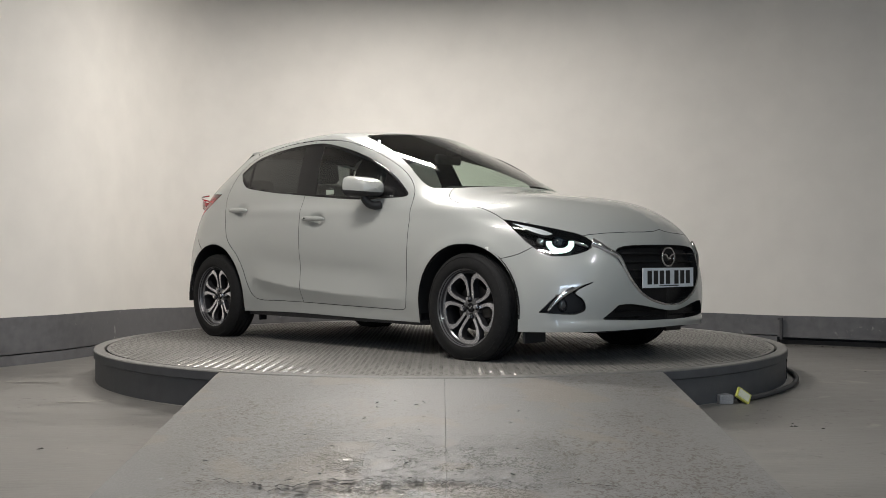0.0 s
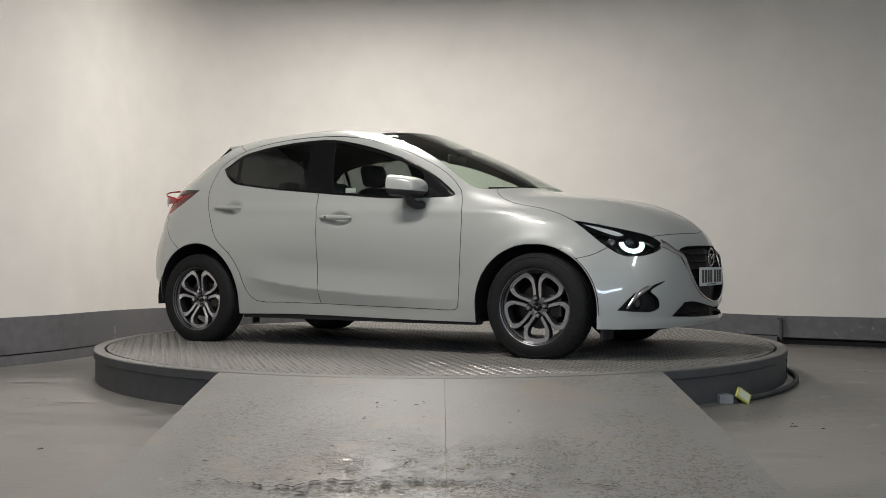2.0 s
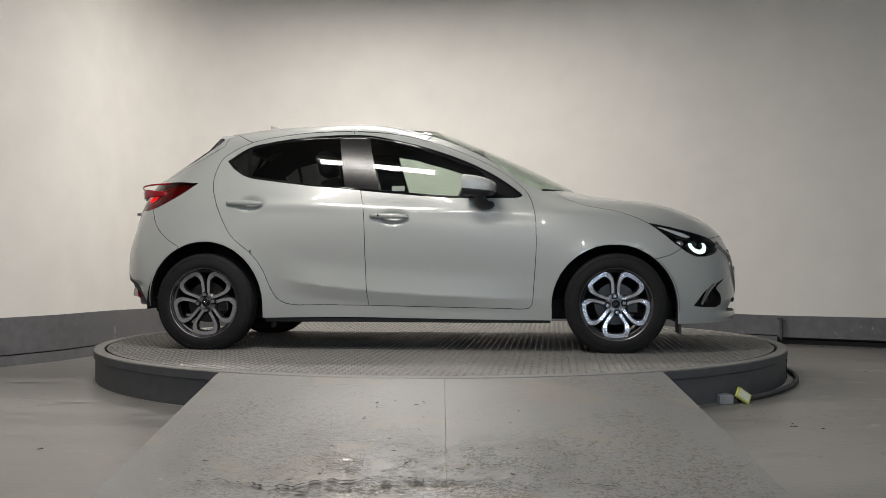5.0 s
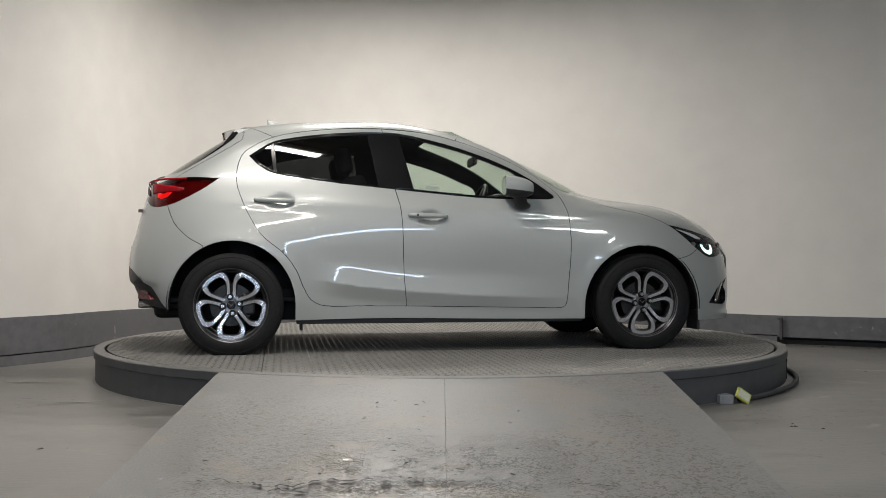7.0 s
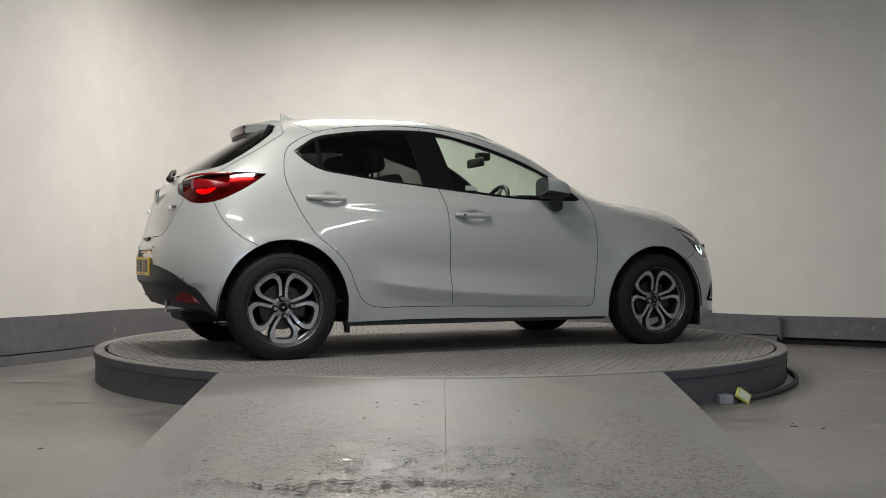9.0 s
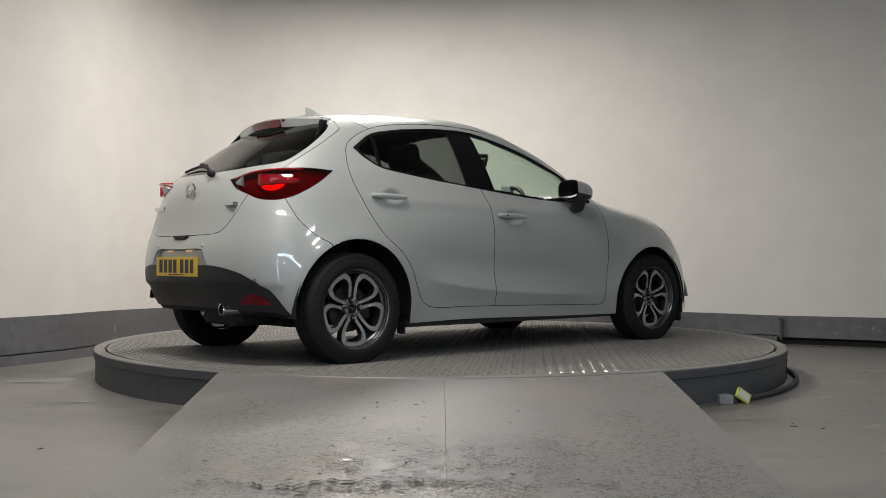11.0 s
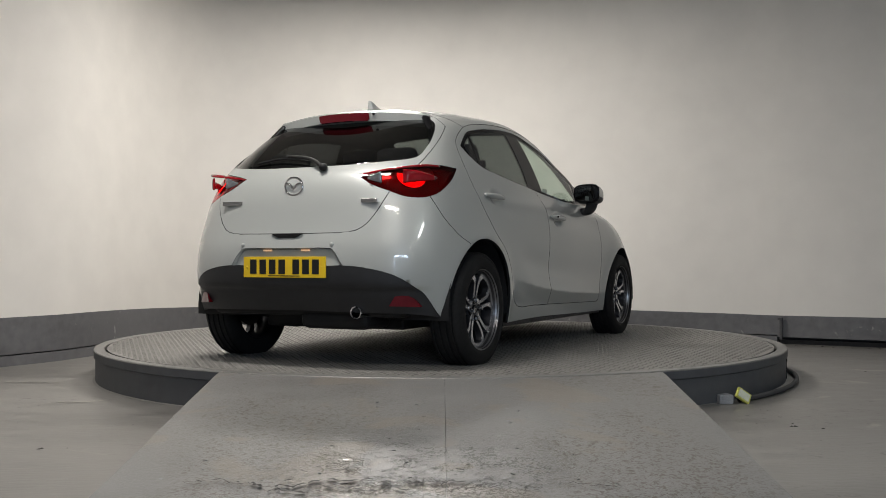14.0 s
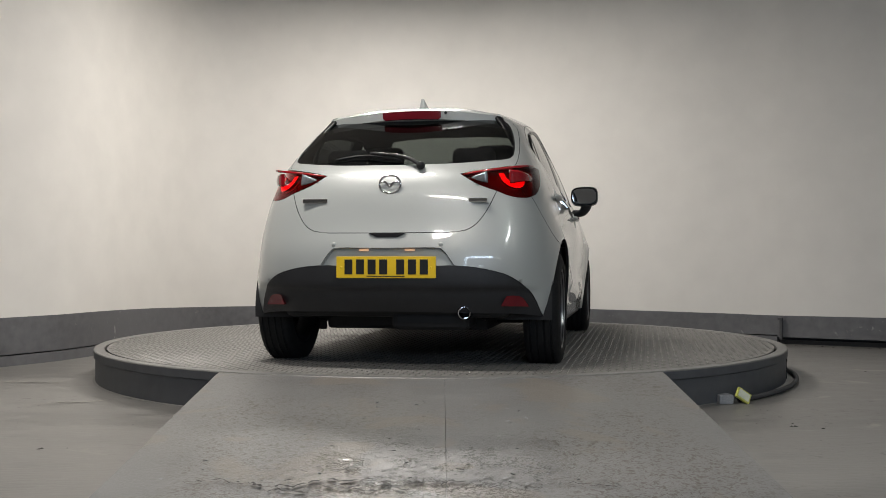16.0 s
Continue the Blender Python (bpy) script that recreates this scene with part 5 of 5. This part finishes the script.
def build_interior():
    for y in (-0.36, 0.36):
        st = part("front_seat", bevelled_box(0.88, 1.38, y - 0.2, y + 0.2, 0.30, 0.40, 0.02), M_SEAT, CAR, "black cloth front seat")
        seat(st, 0.88, y, 0.48)
        headrest(st, 0.71, y, 1.12)
    st = part("rear_seat", bevelled_box(0.02, 0.50, -0.6, 0.6, 0.30, 0.40, 0.02), M_SEAT, CAR, "black cloth rear bench")
    seat(st, 0.05, 0, 1.2, True)
    for y in (-0.36, 0.36):
        headrest(st, -0.08, y, 1.02, 0.24)
    dash = part("dashboard", bevelled_box(1.72, 2.14, -0.66, 0.66, 0.70, 0.935, 0.05, 3), M_DARK, CAR, "black dashboard", smooth=True)
    part("binnacle", bevelled_box(1.66, 1.86, -0.50, -0.22, 0.90, 1.00, 0.03, 3), M_DARK, dash, smooth=True)
    part("screen", bevelled_box(1.70, 1.715, -0.09, 0.09, 0.93, 1.03, 0.004), M_TRIM, dash)
    bm = bmesh.new()
    ring = [(0.175 * math.cos(2 * math.pi * k / 40), 0.175 * math.sin(2 * math.pi * k / 40), 0) for k in range(41)]
    bm = sweep(ring, round_section(0.015, 0.015, 8))
    for a in (0, 120, 240):
        box(bm, 0.02, 0.17, -0.018, 0.018, -0.006, 0.006, Matrix.Rotation(radians(a), 4, "Z"))
    bmesh.ops.transform(bm, verts=bm.verts[:], matrix=pose(1.56, -0.36, 0.90, 0, -65, 0))
    part("steering_wheel", bm, M_DARK, CAR, "black steering wheel", smooth=True)
    mir = part("interior_mirror", bevelled_box(1.60, 1.63, -0.12, 0.12, 1.22, 1.285, 0.015, 3), M_DARK, CAR, "black interior mirror", smooth=True)
    part("mirror_mount", bevelled_box(1.62, 1.72, -0.03, 0.03, 1.27, 1.325, 0.01), M_DARK, mir)
    part("parcel_shelf", bevelled_box(-0.42, -0.05, -0.52, 0.52, 0.93, 0.955, 0.01), M_SEAT, CAR)
    part("floor_carpet", bevelled_box(-0.40, 2.10, -0.68, 0.68, 0.31, 0.335, 0.01), M_SEAT, CAR)


def build_mirror(s):
    """Door mirror: painted shell, black lower half and foot, dark glass."""
    y0 = s * 0.862
    n = 28
    shells = {}
    for name, mat, lo, hi in (("mirror_shell", M_PAINT, 0.22, 1.0), ("mirror_base", M_BUMPER, 0.0, 0.22)):
        bm = bmesh.new()
        cols = []
        for i in range(13):
            u = i / 12
            x = 1.665 + 0.175 * u
            k = (1 - u ** 2.6) ** 0.5 if u < 1 else 0.02
            hw, hh = 0.098 * (0.35 + 0.65 * k) * (1.0 if u < 1 else 0.05), 0.066 * (0.2 + 0.8 * k) * (1.0 if u < 1 else 0.05)
            cz = 1.022 - 0.018 * u
            col = []
            for j in range(n):
                a = 2 * math.pi * j / n
                c, si = math.cos(a), math.sin(a)
                py = math.copysign(abs(c) ** 0.55, c) * hw
                pz = math.copysign(abs(si) ** 0.6, si) * hh
                col.append((x + 0.035 * (py * s / 0.098 < 0) * abs(py) / 0.098 - 0.02 * (py * s / 0.098 > 0) * abs(py) / 0.098 * (1 - u), y0 + py, cz + pz))
            cols.append([bm.verts.new(p) for p in col])
        cut = 1.022 - 0.066 + 0.132 * 0.26
        for p, q in zip(cols, cols[1:]):
            for j in range(n):
                f = bm.faces.new((p[j], p[(j + 1) % n], q[(j + 1) % n], q[j]))
        bmesh.ops.recalc_face_normals(bm, faces=bm.faces[:])
        bmesh.ops.bisect_plane(bm, geom=bm.verts[:] + bm.edges[:] + bm.faces[:], plane_co=(1.75, 0, cut), plane_no=(0.10, 0, 1), clear_inner=name == "mirror_shell", clear_outer=name != "mirror_shell")
        shells[name] = part(name, bm, mat, CAR, "pale silver mirror shell" if mat is M_PAINT else "black plastic mirror base", smooth=True)
    bm = slab([(0.094 * math.copysign(abs(math.cos(a)) ** 0.55, math.cos(a)), 0.062 * math.copysign(abs(math.sin(a)) ** 0.6, math.sin(a))) for a in np.linspace(0, 2 * math.pi, 29)[:-1]], Y, Z, (1.660, y0, 1.022), 0.012, 0.003)
    part("mirror_frame", bm, M_TRIM, shells["mirror_base"], "gloss black mirror frame")
    bm = slab([(0.084 * math.copysign(abs(math.cos(a)) ** 0.6, math.cos(a)), 0.053 * math.copysign(abs(math.sin(a)) ** 0.65, math.sin(a))) for a in np.linspace(0, 2 * math.pi, 29)[:-1]], Y, Z, (1.657, y0, 1.022), 0.002, 0)
    part("mirror_glass", bm, material("mirror_glass", (0.5, 0.52, 0.54), 0.02, metal=1.0), shells["mirror_base"], "silvered mirror glass")
    foot = smooth_path([(1.745, s * 0.875, 0.975), (1.755, s * 0.865, 0.935), (1.775, s * 0.835, 0.905), (1.80, s * 0.785, 0.905)], 4)
    bm = sweep(foot, lambda u: round_section(0.045 - 0.004 * u, 0.026, 12))
    part("mirror_foot", bm, M_BUMPER, shells["mirror_base"], "black plastic mirror foot", smooth=True)


def build_handles():
    for door, x0, x1, z, w0 in (("front_door", 1.062, 1.305, 0.838, 0.834), ("rear_door", 0.134, 0.372, 0.926, 0.800)):
        for side, s in ((0, -1), (1, 1)):
            L = x1 - x0
            wide = lambda u: (0.006 + 0.009 * math.sin(math.pi * min(1, max(0.02, u))) ** 0.4)
            pts = [(x0 + L * k / 16, s * (w0 + 0.010 * math.sin(math.pi * k / 16) ** 0.5 - (0.012 if door == "rear_door" else 0.004) * (1 - k / 16)), z + 0.004 - 0.008 * k / 16) for k in range(17)]
            bm = sweep(pts, lambda u: round_section(wide(u), wide(u) * 1.15, 10))
            h = part("door_handle", bm, M_PAINT, MADE[door, side], "pale silver pull handle", smooth=True)
            if door == "front_door":
                bm = bmesh.new()
                bmesh.ops.create_uvsphere(bm, u_segments=10, v_segments=6, radius=0.006, matrix=Matrix.Translation((x0 + 0.055, s * (w0 + 0.022), z + 0.003)))
                part("handle_button", bm, M_TRIM, h, "small black lock button", smooth=True)


def lamp_front(e, z, d=0.03, s=-1):
    u = (e - 1.445) / 0.472
    w = 0.757 - 0.268 * u + 0.035 * math.sin(math.pi * min(1, max(0, u)))
    return (1.4142 * e + w - 0.72 * d, s * (w - 0.72 * d), z)


def lamp_rear(e, z, d=0.02, s=-1):
    w = spline([(-0.12, 0.345), (0.0, 0.52), (0.1, 0.637), (0.21, 0.700), (0.33, 0.722), (0.449, 0.735)], e)[0]
    return (1.4142 * e - w + 0.8 * d, s * (w - 0.6 * d), z)


def build_lamps():
    for side, s in ((0, -1), (1, 1)):
        bowl = MADE["headlight_bowl", side]
        part("projector", ball(lamp_front(1.737, 0.658, 0.045, s), (0.032, 0.032, 0.032)), material("projector_lens", (0.02, 0.03, 0.04), 0.03, coat=1.0), bowl, "dark projector lens", smooth=True)
        part("projector", ball(lamp_front(1.640, 0.662, 0.050, s), (0.030, 0.030, 0.034)), M_CHROME, bowl, "chrome inner reflector", smooth=True)
        strip = [lamp_front(e, z, 0.03, s) for e, z in ((1.80, 0.668), (1.85, 0.655), (1.895, 0.640))]
        part("chrome_strip", sweep(smooth_path(strip), round_section(0.006, 0.012, 8)), M_CHROME, bowl, "bright chrome strip", smooth=True)
        tb = MADE["tail_light_bowl", side]
        mid = [lamp_rear(e, 0.998 - 0.05 * abs(e - 0.16), 0.024, s) for e in np.linspace(0.085, 0.29, 8)]
        part("red_reflector", sweep(mid, lambda u: round_section(0.004, 0.036 - 0.024 * u, 8)), M_RED, tb, "glowing red reflector", smooth=True)
        top = [lamp_rear(e, z, 0.016, s) for e, z in ((-0.10, 1.006), (-0.03, 1.022), (0.09, 1.040), (0.20, 1.053), (0.31, 1.057))]
        part("red_edge", sweep(smooth_path(top), round_section(0.004, 0.006, 8)), M_RED, tb, "red lamp edge strip", smooth=True)
        clear = [lamp_rear(e, 0.988 + 0.12 * (e + 0.045), 0.008, s) for e in np.linspace(-0.070, -0.012, 6)]
        part("reversing_lamp", sweep(clear, lambda u: round_section(0.005, 0.008 + 0.024 * u, 8)), M_REVERSE, tb, "pale clear reversing lamp", smooth=True)


def ring_badge(name, x, z, face, parent, w=0.056, h=0.047):
    """Chrome oval ring with a plain wing stroke."""
    oval = [(x, w * math.cos(2 * math.pi * k / 32), z + h * math.sin(2 * math.pi * k / 32)) for k in range(33)]
    bm = bmesh.new()
    for cx in (oval,):
        rings = []
        for px, py, pz in cx[:-1]:
            c = Vector((0, py, pz - z)).normalized()
            rings.append([bm.verts.new((px + face * 0.006 * math.sin(a), py + c.y * 0.006 * math.cos(a), pz + c.z * 0.006 * math.cos(a))) for a in np.linspace(0, 2 * math.pi, 9)[:-1]])
        for i in range(len(rings)):
            p, q = rings[i], rings[(i + 1) % len(rings)]
            for j in range(8):
                bm.faces.new((p[j], p[(j + 1) % 8], q[(j + 1) % 8], q[j]))
    bmesh.ops.recalc_face_normals(bm, faces=bm.faces[:])
    b = part(name, bm, M_CHROME, parent, "oval chrome badge ring", smooth=True)
    wing = smooth_path([(x + face * 0.003, -w * 0.92, z + 0.012), (x + face * 0.004, -w * 0.4, z + 0.010), (x + face * 0.004, 0, z - 0.010), (x + face * 0.004, w * 0.4, z + 0.010), (x + face * 0.003, w * 0.92, z + 0.012)], 5)
    part("wing_stroke", sweep(wing, lambda u: round_section(0.0035, 0.0045 + 0.003 * math.sin(math.pi * u), 8)), M_CHROME, b, smooth=True)


def number_plate(name, x, z, face, mat, parent, label):
    p = part(name, bevelled_box(min(x, x + face * 0.006), max(x, x + face * 0.006), -0.26, 0.26, z - 0.055, z + 0.055, 0.002), mat, parent, label)
    for k, off in enumerate((-3, -2, -1, 0, 1.45, 2.45, 3.45)):
        y = -face * 0 + (off - 0.2) * 0.061 * (1 if face > 0 else -1)
        part("plate_bar", bevelled_box(min(x + face * 0.0055, x + face * 0.0075), max(x + face * 0.0055, x + face * 0.0075), y - 0.021, y + 0.021, z - 0.036, z + 0.040, 0.0006, 1), M_INK, p, "plain dark bar")
    part("small_print_bar", bevelled_box(min(x + face * 0.0055, x + face * 0.0068), max(x + face * 0.0055, x + face * 0.0068), -0.10, 0.10, z - 0.048, z - 0.043, 0.0004, 1), M_INK, p, "thin dark bar")
    for y in (-0.235, 0.235):
        part("plate_screw", ball((x + face * 0.006, y, z), (0.003, 0.006, 0.006), 10), mat, p, smooth=True)


def build_ends():
    tail, fb, rb = MADE["tailgate"], MADE["front_bumper"], MADE["rear_bumper"]
    number_plate("rear_number_plate", -0.662, 0.529, -1, M_YELLOW, rb, "yellow rear plate with plain dark bars")
    number_plate("front_number_plate", 3.360, 0.466, 1, M_WHITE, fb, "white front plate with plain dark bars")
    ring_badge("rear_badge", -0.577, 0.955, -1, tail)
    ring_badge("front_badge", 3.360, 0.582, 1, fb, 0.062, 0.052)
    part("model_badge", bevelled_box(-0.585, -0.562, 0.335, 0.470, 0.862, 0.884, 0.003), M_CHROME, tail, "chrome lettering drawn as a plain bar")
    part("trim_badge", bevelled_box(-0.578, -0.548, -0.505, -0.412, 0.860, 0.880, 0.003), M_CHROME, tail, "small chrome bar")
    part("release_notch", slab([(-0.10, 0.0), (0.10, 0.0), (0.055, -0.022), (-0.055, -0.022)], Y, Z, (-0.645, 0, 0.704), 0.012, 0.002), M_DARK, tail, "black release notch")
    for s in (-1, 1):
        part("plate_lamp", bevelled_box(-0.652, -0.636, s * 0.12 - 0.025, s * 0.12 + 0.025, 0.612, 0.621, 0.002), M_PLATEGLOW, rb, "warm lit plate lamp")
        for y, x, z in ((0.281, -0.645, 0.645), (0.660, -0.533, 0.577)):
            part("parking_sensor", ball((x, s * y, z), (0.008, 0.012, 0.012), 14), M_PAINT, rb, smooth=True)
        quad = [(-0.575, 0.332), (-0.706, 0.328), (-0.680, 0.372), (-0.648, 0.388), (-0.600, 0.382)]
        bm = slab([(s * -p, q) for p, q in quad], Y, Z, (-0.60, 0, 0), 0.075, 0.003)
        for v in bm.verts:
            v.co.x = -0.568 + 0.70 * (abs(v.co.y) - 0.58) + (0.0 if v.co.x < -0.56 else 0.05)
        part("rear_reflector", bm, M_REFLECTOR, rb, "red reflector in the black bumper")
    # roof spoiler with the high brake lamp
    bm = bmesh.new()
    cols = []
    for k in range(31):
        w = -0.50 + k / 30
        q = (w / 0.47) ** 2
        xt, zt = -0.095 + 0.085 * q, 1.405 - 0.028 * q
        cols.append([bm.verts.new(p) for p in ((0.17, w * 0.94, 1.450 - 0.048 * q), (0.08, w * 0.95, 1.440 - 0.044 * q), (0.0, w * 0.97, 1.427 - 0.036 * q), (xt + 0.012, w, zt + 0.008), (xt, w, zt), (xt + 0.012, w, zt - 0.045), (xt + 0.05, w, zt - 0.055), (0.05, w, 1.345 - 0.03 * q))])
    for p, q in zip(cols, cols[1:]):
        for j in range(7):
            bm.faces.new((p[j], p[j + 1], q[j + 1], q[j]))
    bm.faces.new(cols[0])
    bm.faces.new(cols[-1][::-1])
    bmesh.ops.recalc_face_normals(bm, faces=bm.faces[:])
    sp = part("roof_spoiler", bm, M_PAINT, tail, angle=38)
    bm = bmesh.new()
    cols = []
    for k in range(21):
        w = -0.168 + 0.336 * k / 20
        q = (w / 0.47) ** 2
        xt, zt = -0.095 + 0.085 * q, 1.405 - 0.028 * q
        h = 0.5 if k in (0, 20) else 1
        cols.append([bm.verts.new(p) for p in ((xt + 0.01, w, zt + 0.004 * h), (xt - 0.005, w, zt - 0.004), (xt + 0.003, w, zt - 0.046 * (0.5 + h / 2)), (xt + 0.03, w, zt - 0.048))])
    for p, q in zip(cols, cols[1:]):
        for j in range(3):
            bm.faces.new((p[j], p[j + 1], q[j + 1], q[j]))
    bmesh.ops.recalc_face_normals(bm, faces=bm.faces[:])
    part("high_brake_lamp", bm, material("deep_red_lens", (0.11, 0.004, 0.010), 0.15, coat=0.5), sp, "dark red high brake lamp", angle=40)
    part("washer_jet", ball((-0.082, -0.195, 1.392), (0.008, 0.009, 0.009), 12), M_DARK, sp, smooth=True)
    for s in (-1, 1):
        edge = [(0.01, s * 0.480, 1.365), (-0.04, s * 0.525, 1.302), (-0.095, s * 0.562, 1.235), (-0.15, s * 0.585, 1.185)]
        part("window_fin", sweep(smooth_path(edge), lambda u: round_section(0.022 * (1 - u) + 0.004, 0.014 * (1 - u) + 0.004, 8)), M_TRIM, tail, "gloss black side fin", smooth=True)
    # aerial fin
    bm = slab([(0.195, 1.520), (0.208, 1.445), (0.40, 1.452), (0.36, 1.468), (0.28, 1.492), (0.235, 1.512)], X, Z, (0, 0.009, 0), 0.018, 0.006)
    for v in bm.verts:
        v.co.y *= 1 + 1.8 * max(0, (1.50 - v.co.z) / 0.05)
    part("aerial_fin", bm, M_PAINT, CAR, "pale silver shark-fin aerial", smooth=True)
    # rear wiper
    arm = smooth_path([(-0.530, -0.150, 1.052), (-0.515, -0.10, 1.088), (-0.475, 0.02, 1.118), (-0.445, 0.14, 1.132)], 5)
    wi = part("rear_wiper", sweep(arm, lambda u: round_section(0.013 - 0.006 * u, 0.010, 8)), M_DARK, tail, "black rear wiper arm", smooth=True)
    blade = smooth_path([(-0.485, -0.04, 1.088), (-0.455, 0.08, 1.112), (-0.440, 0.20, 1.118), (-0.450, 0.33, 1.098)], 5)
    part("wiper_blade", sweep(blade, round_section(0.009, 0.008, 6)), M_DARK, wi, smooth=True)
    part("wiper_pivot", ball((-0.525, -0.150, 1.056), (0.025, 0.024, 0.022), 14), M_DARK, wi, smooth=True)
    # front: chrome wing, slats, fog lamps, screen wipers
    half = [(3.205, 0.508, 0.656), (3.238, 0.478, 0.641), (3.268, 0.448, 0.618), (3.305, 0.407, 0.590), (3.325, 0.375, 0.53), (3.345, 0.335, 0.455), (3.363, 0.25, 0.375), (3.380, 0.12, 0.328), (3.388, 0, 0.312)]
    path = [(x, -w, z) for x, w, z in half] + [(x, w, z) for x, w, z in half[-2::-1]]
    thick = lambda u: round_section(0.006 + 0.008 * abs(2 * u - 1) ** 3, 0.008 + 0.022 * abs(2 * u - 1) ** 4, 8)
    part("chrome_wing", sweep(smooth_path(path, 5), thick), M_CHROME, fb, "chrome wing round the grille", smooth=True)
    for k in range(6):
        z = 0.375 + 0.045 * k
        w = 0.24 + 0.12 * min(1, (z - 0.36) / 0.17)
        pts = [(3.345 - 0.25 * (y * y) - 0.02, y, z) for y in np.linspace(-w, w, 11)]
        part("grille_slat", sweep(pts, round_section(0.012, 0.006, 6)), M_DARK, fb, "black grille slat", smooth=True)
    for k in range(2):
        z = 0.255 + 0.03 * k
        pts = [(3.355 - 0.35 * (y * y) - 0.02, y, z) for y in np.linspace(-0.40, 0.40, 11)]
        part("intake_slat", sweep(pts, round_section(0.008, 0.004, 6)), M_DARK, fb, smooth=True)
    for s in (-1, 1):
        edge = [(3.218, s * 0.560, 0.440), (3.175, s * 0.635, 0.410), (3.130, s * 0.690, 0.365), (3.085, s * 0.735, 0.295)]
        fog = part("fog_trim", sweep(smooth_path(edge), lambda u: round_section(0.004 + 0.010 * u, 0.004 + 0.012 * math.sin(math.pi * (0.15 + 0.8 * u)), 8)), M_CHROME, fb, "chrome blade beside the fog lamp", smooth=True)
        part("fog_lamp", ball((3.115, s * 0.640, 0.325), (0.025, 0.042, 0.042), 18), M_LAMPDARK, fog, "dark fog lamp lens", smooth=True)
        w1 = smooth_path([(2.30, s * 0.02 + 0.05, 1.022), (2.27, s * 0.20 + 0.04, 1.020), (2.18, s * 0.45 + 0.02, 1.014), (2.13, s * 0.53, 1.010)], 5)
        part("screen_wiper", sweep(w1, round_section(0.010, 0.008, 6)), M_DARK, CAR, "black windscreen wiper", smooth=True)
    part("cowl", sweep(smooth_path([(2.085, -0.62, 0.992), (2.20, -0.47, 1.003), (2.275, -0.25, 1.011), (2.30, 0, 1.014), (2.275, 0.25, 1.011), (2.20, 0.47, 1.003), (2.085, 0.62, 0.992)], 6), round_section(0.022, 0.006, 8)), M_DARK, CAR, "black plastic cowl", smooth=True)
    part("tax_sticker", bevelled_box(1.185, 1.265, -0.722, -0.720, 1.000, 1.030, 0.0005, 1, None), M_PALE, MADE["front_door", 0], "small pale window sticker")


M_LAMPDARK = material("dark_lamp_lens", (0.03, 0.03, 0.035), 0.05, coat=1.0)
build_underside()
build_interior()
for mirror_side in (-1, 1):
    build_mirror(mirror_side)
build_handles()
build_lamps()
build_ends()


# ---- what moves ----
def motions():
    """The disc turns at an even pace about its axis and carries the car."""
    rows = [(t, -45.03 + 7.722 * t) for t in (0, 2, 4, 6, 8, 10, 12, 14, 16)]
    walk(DISC, [(t, pose(0, 0, 0, 0, 0, a)) for t, a in rows])
    walk(CAR, [(t, pose(0, 0, 0, 0, 0, a) @ pose(-1.408, -0.136, 0)) for t, a in rows])


motions()
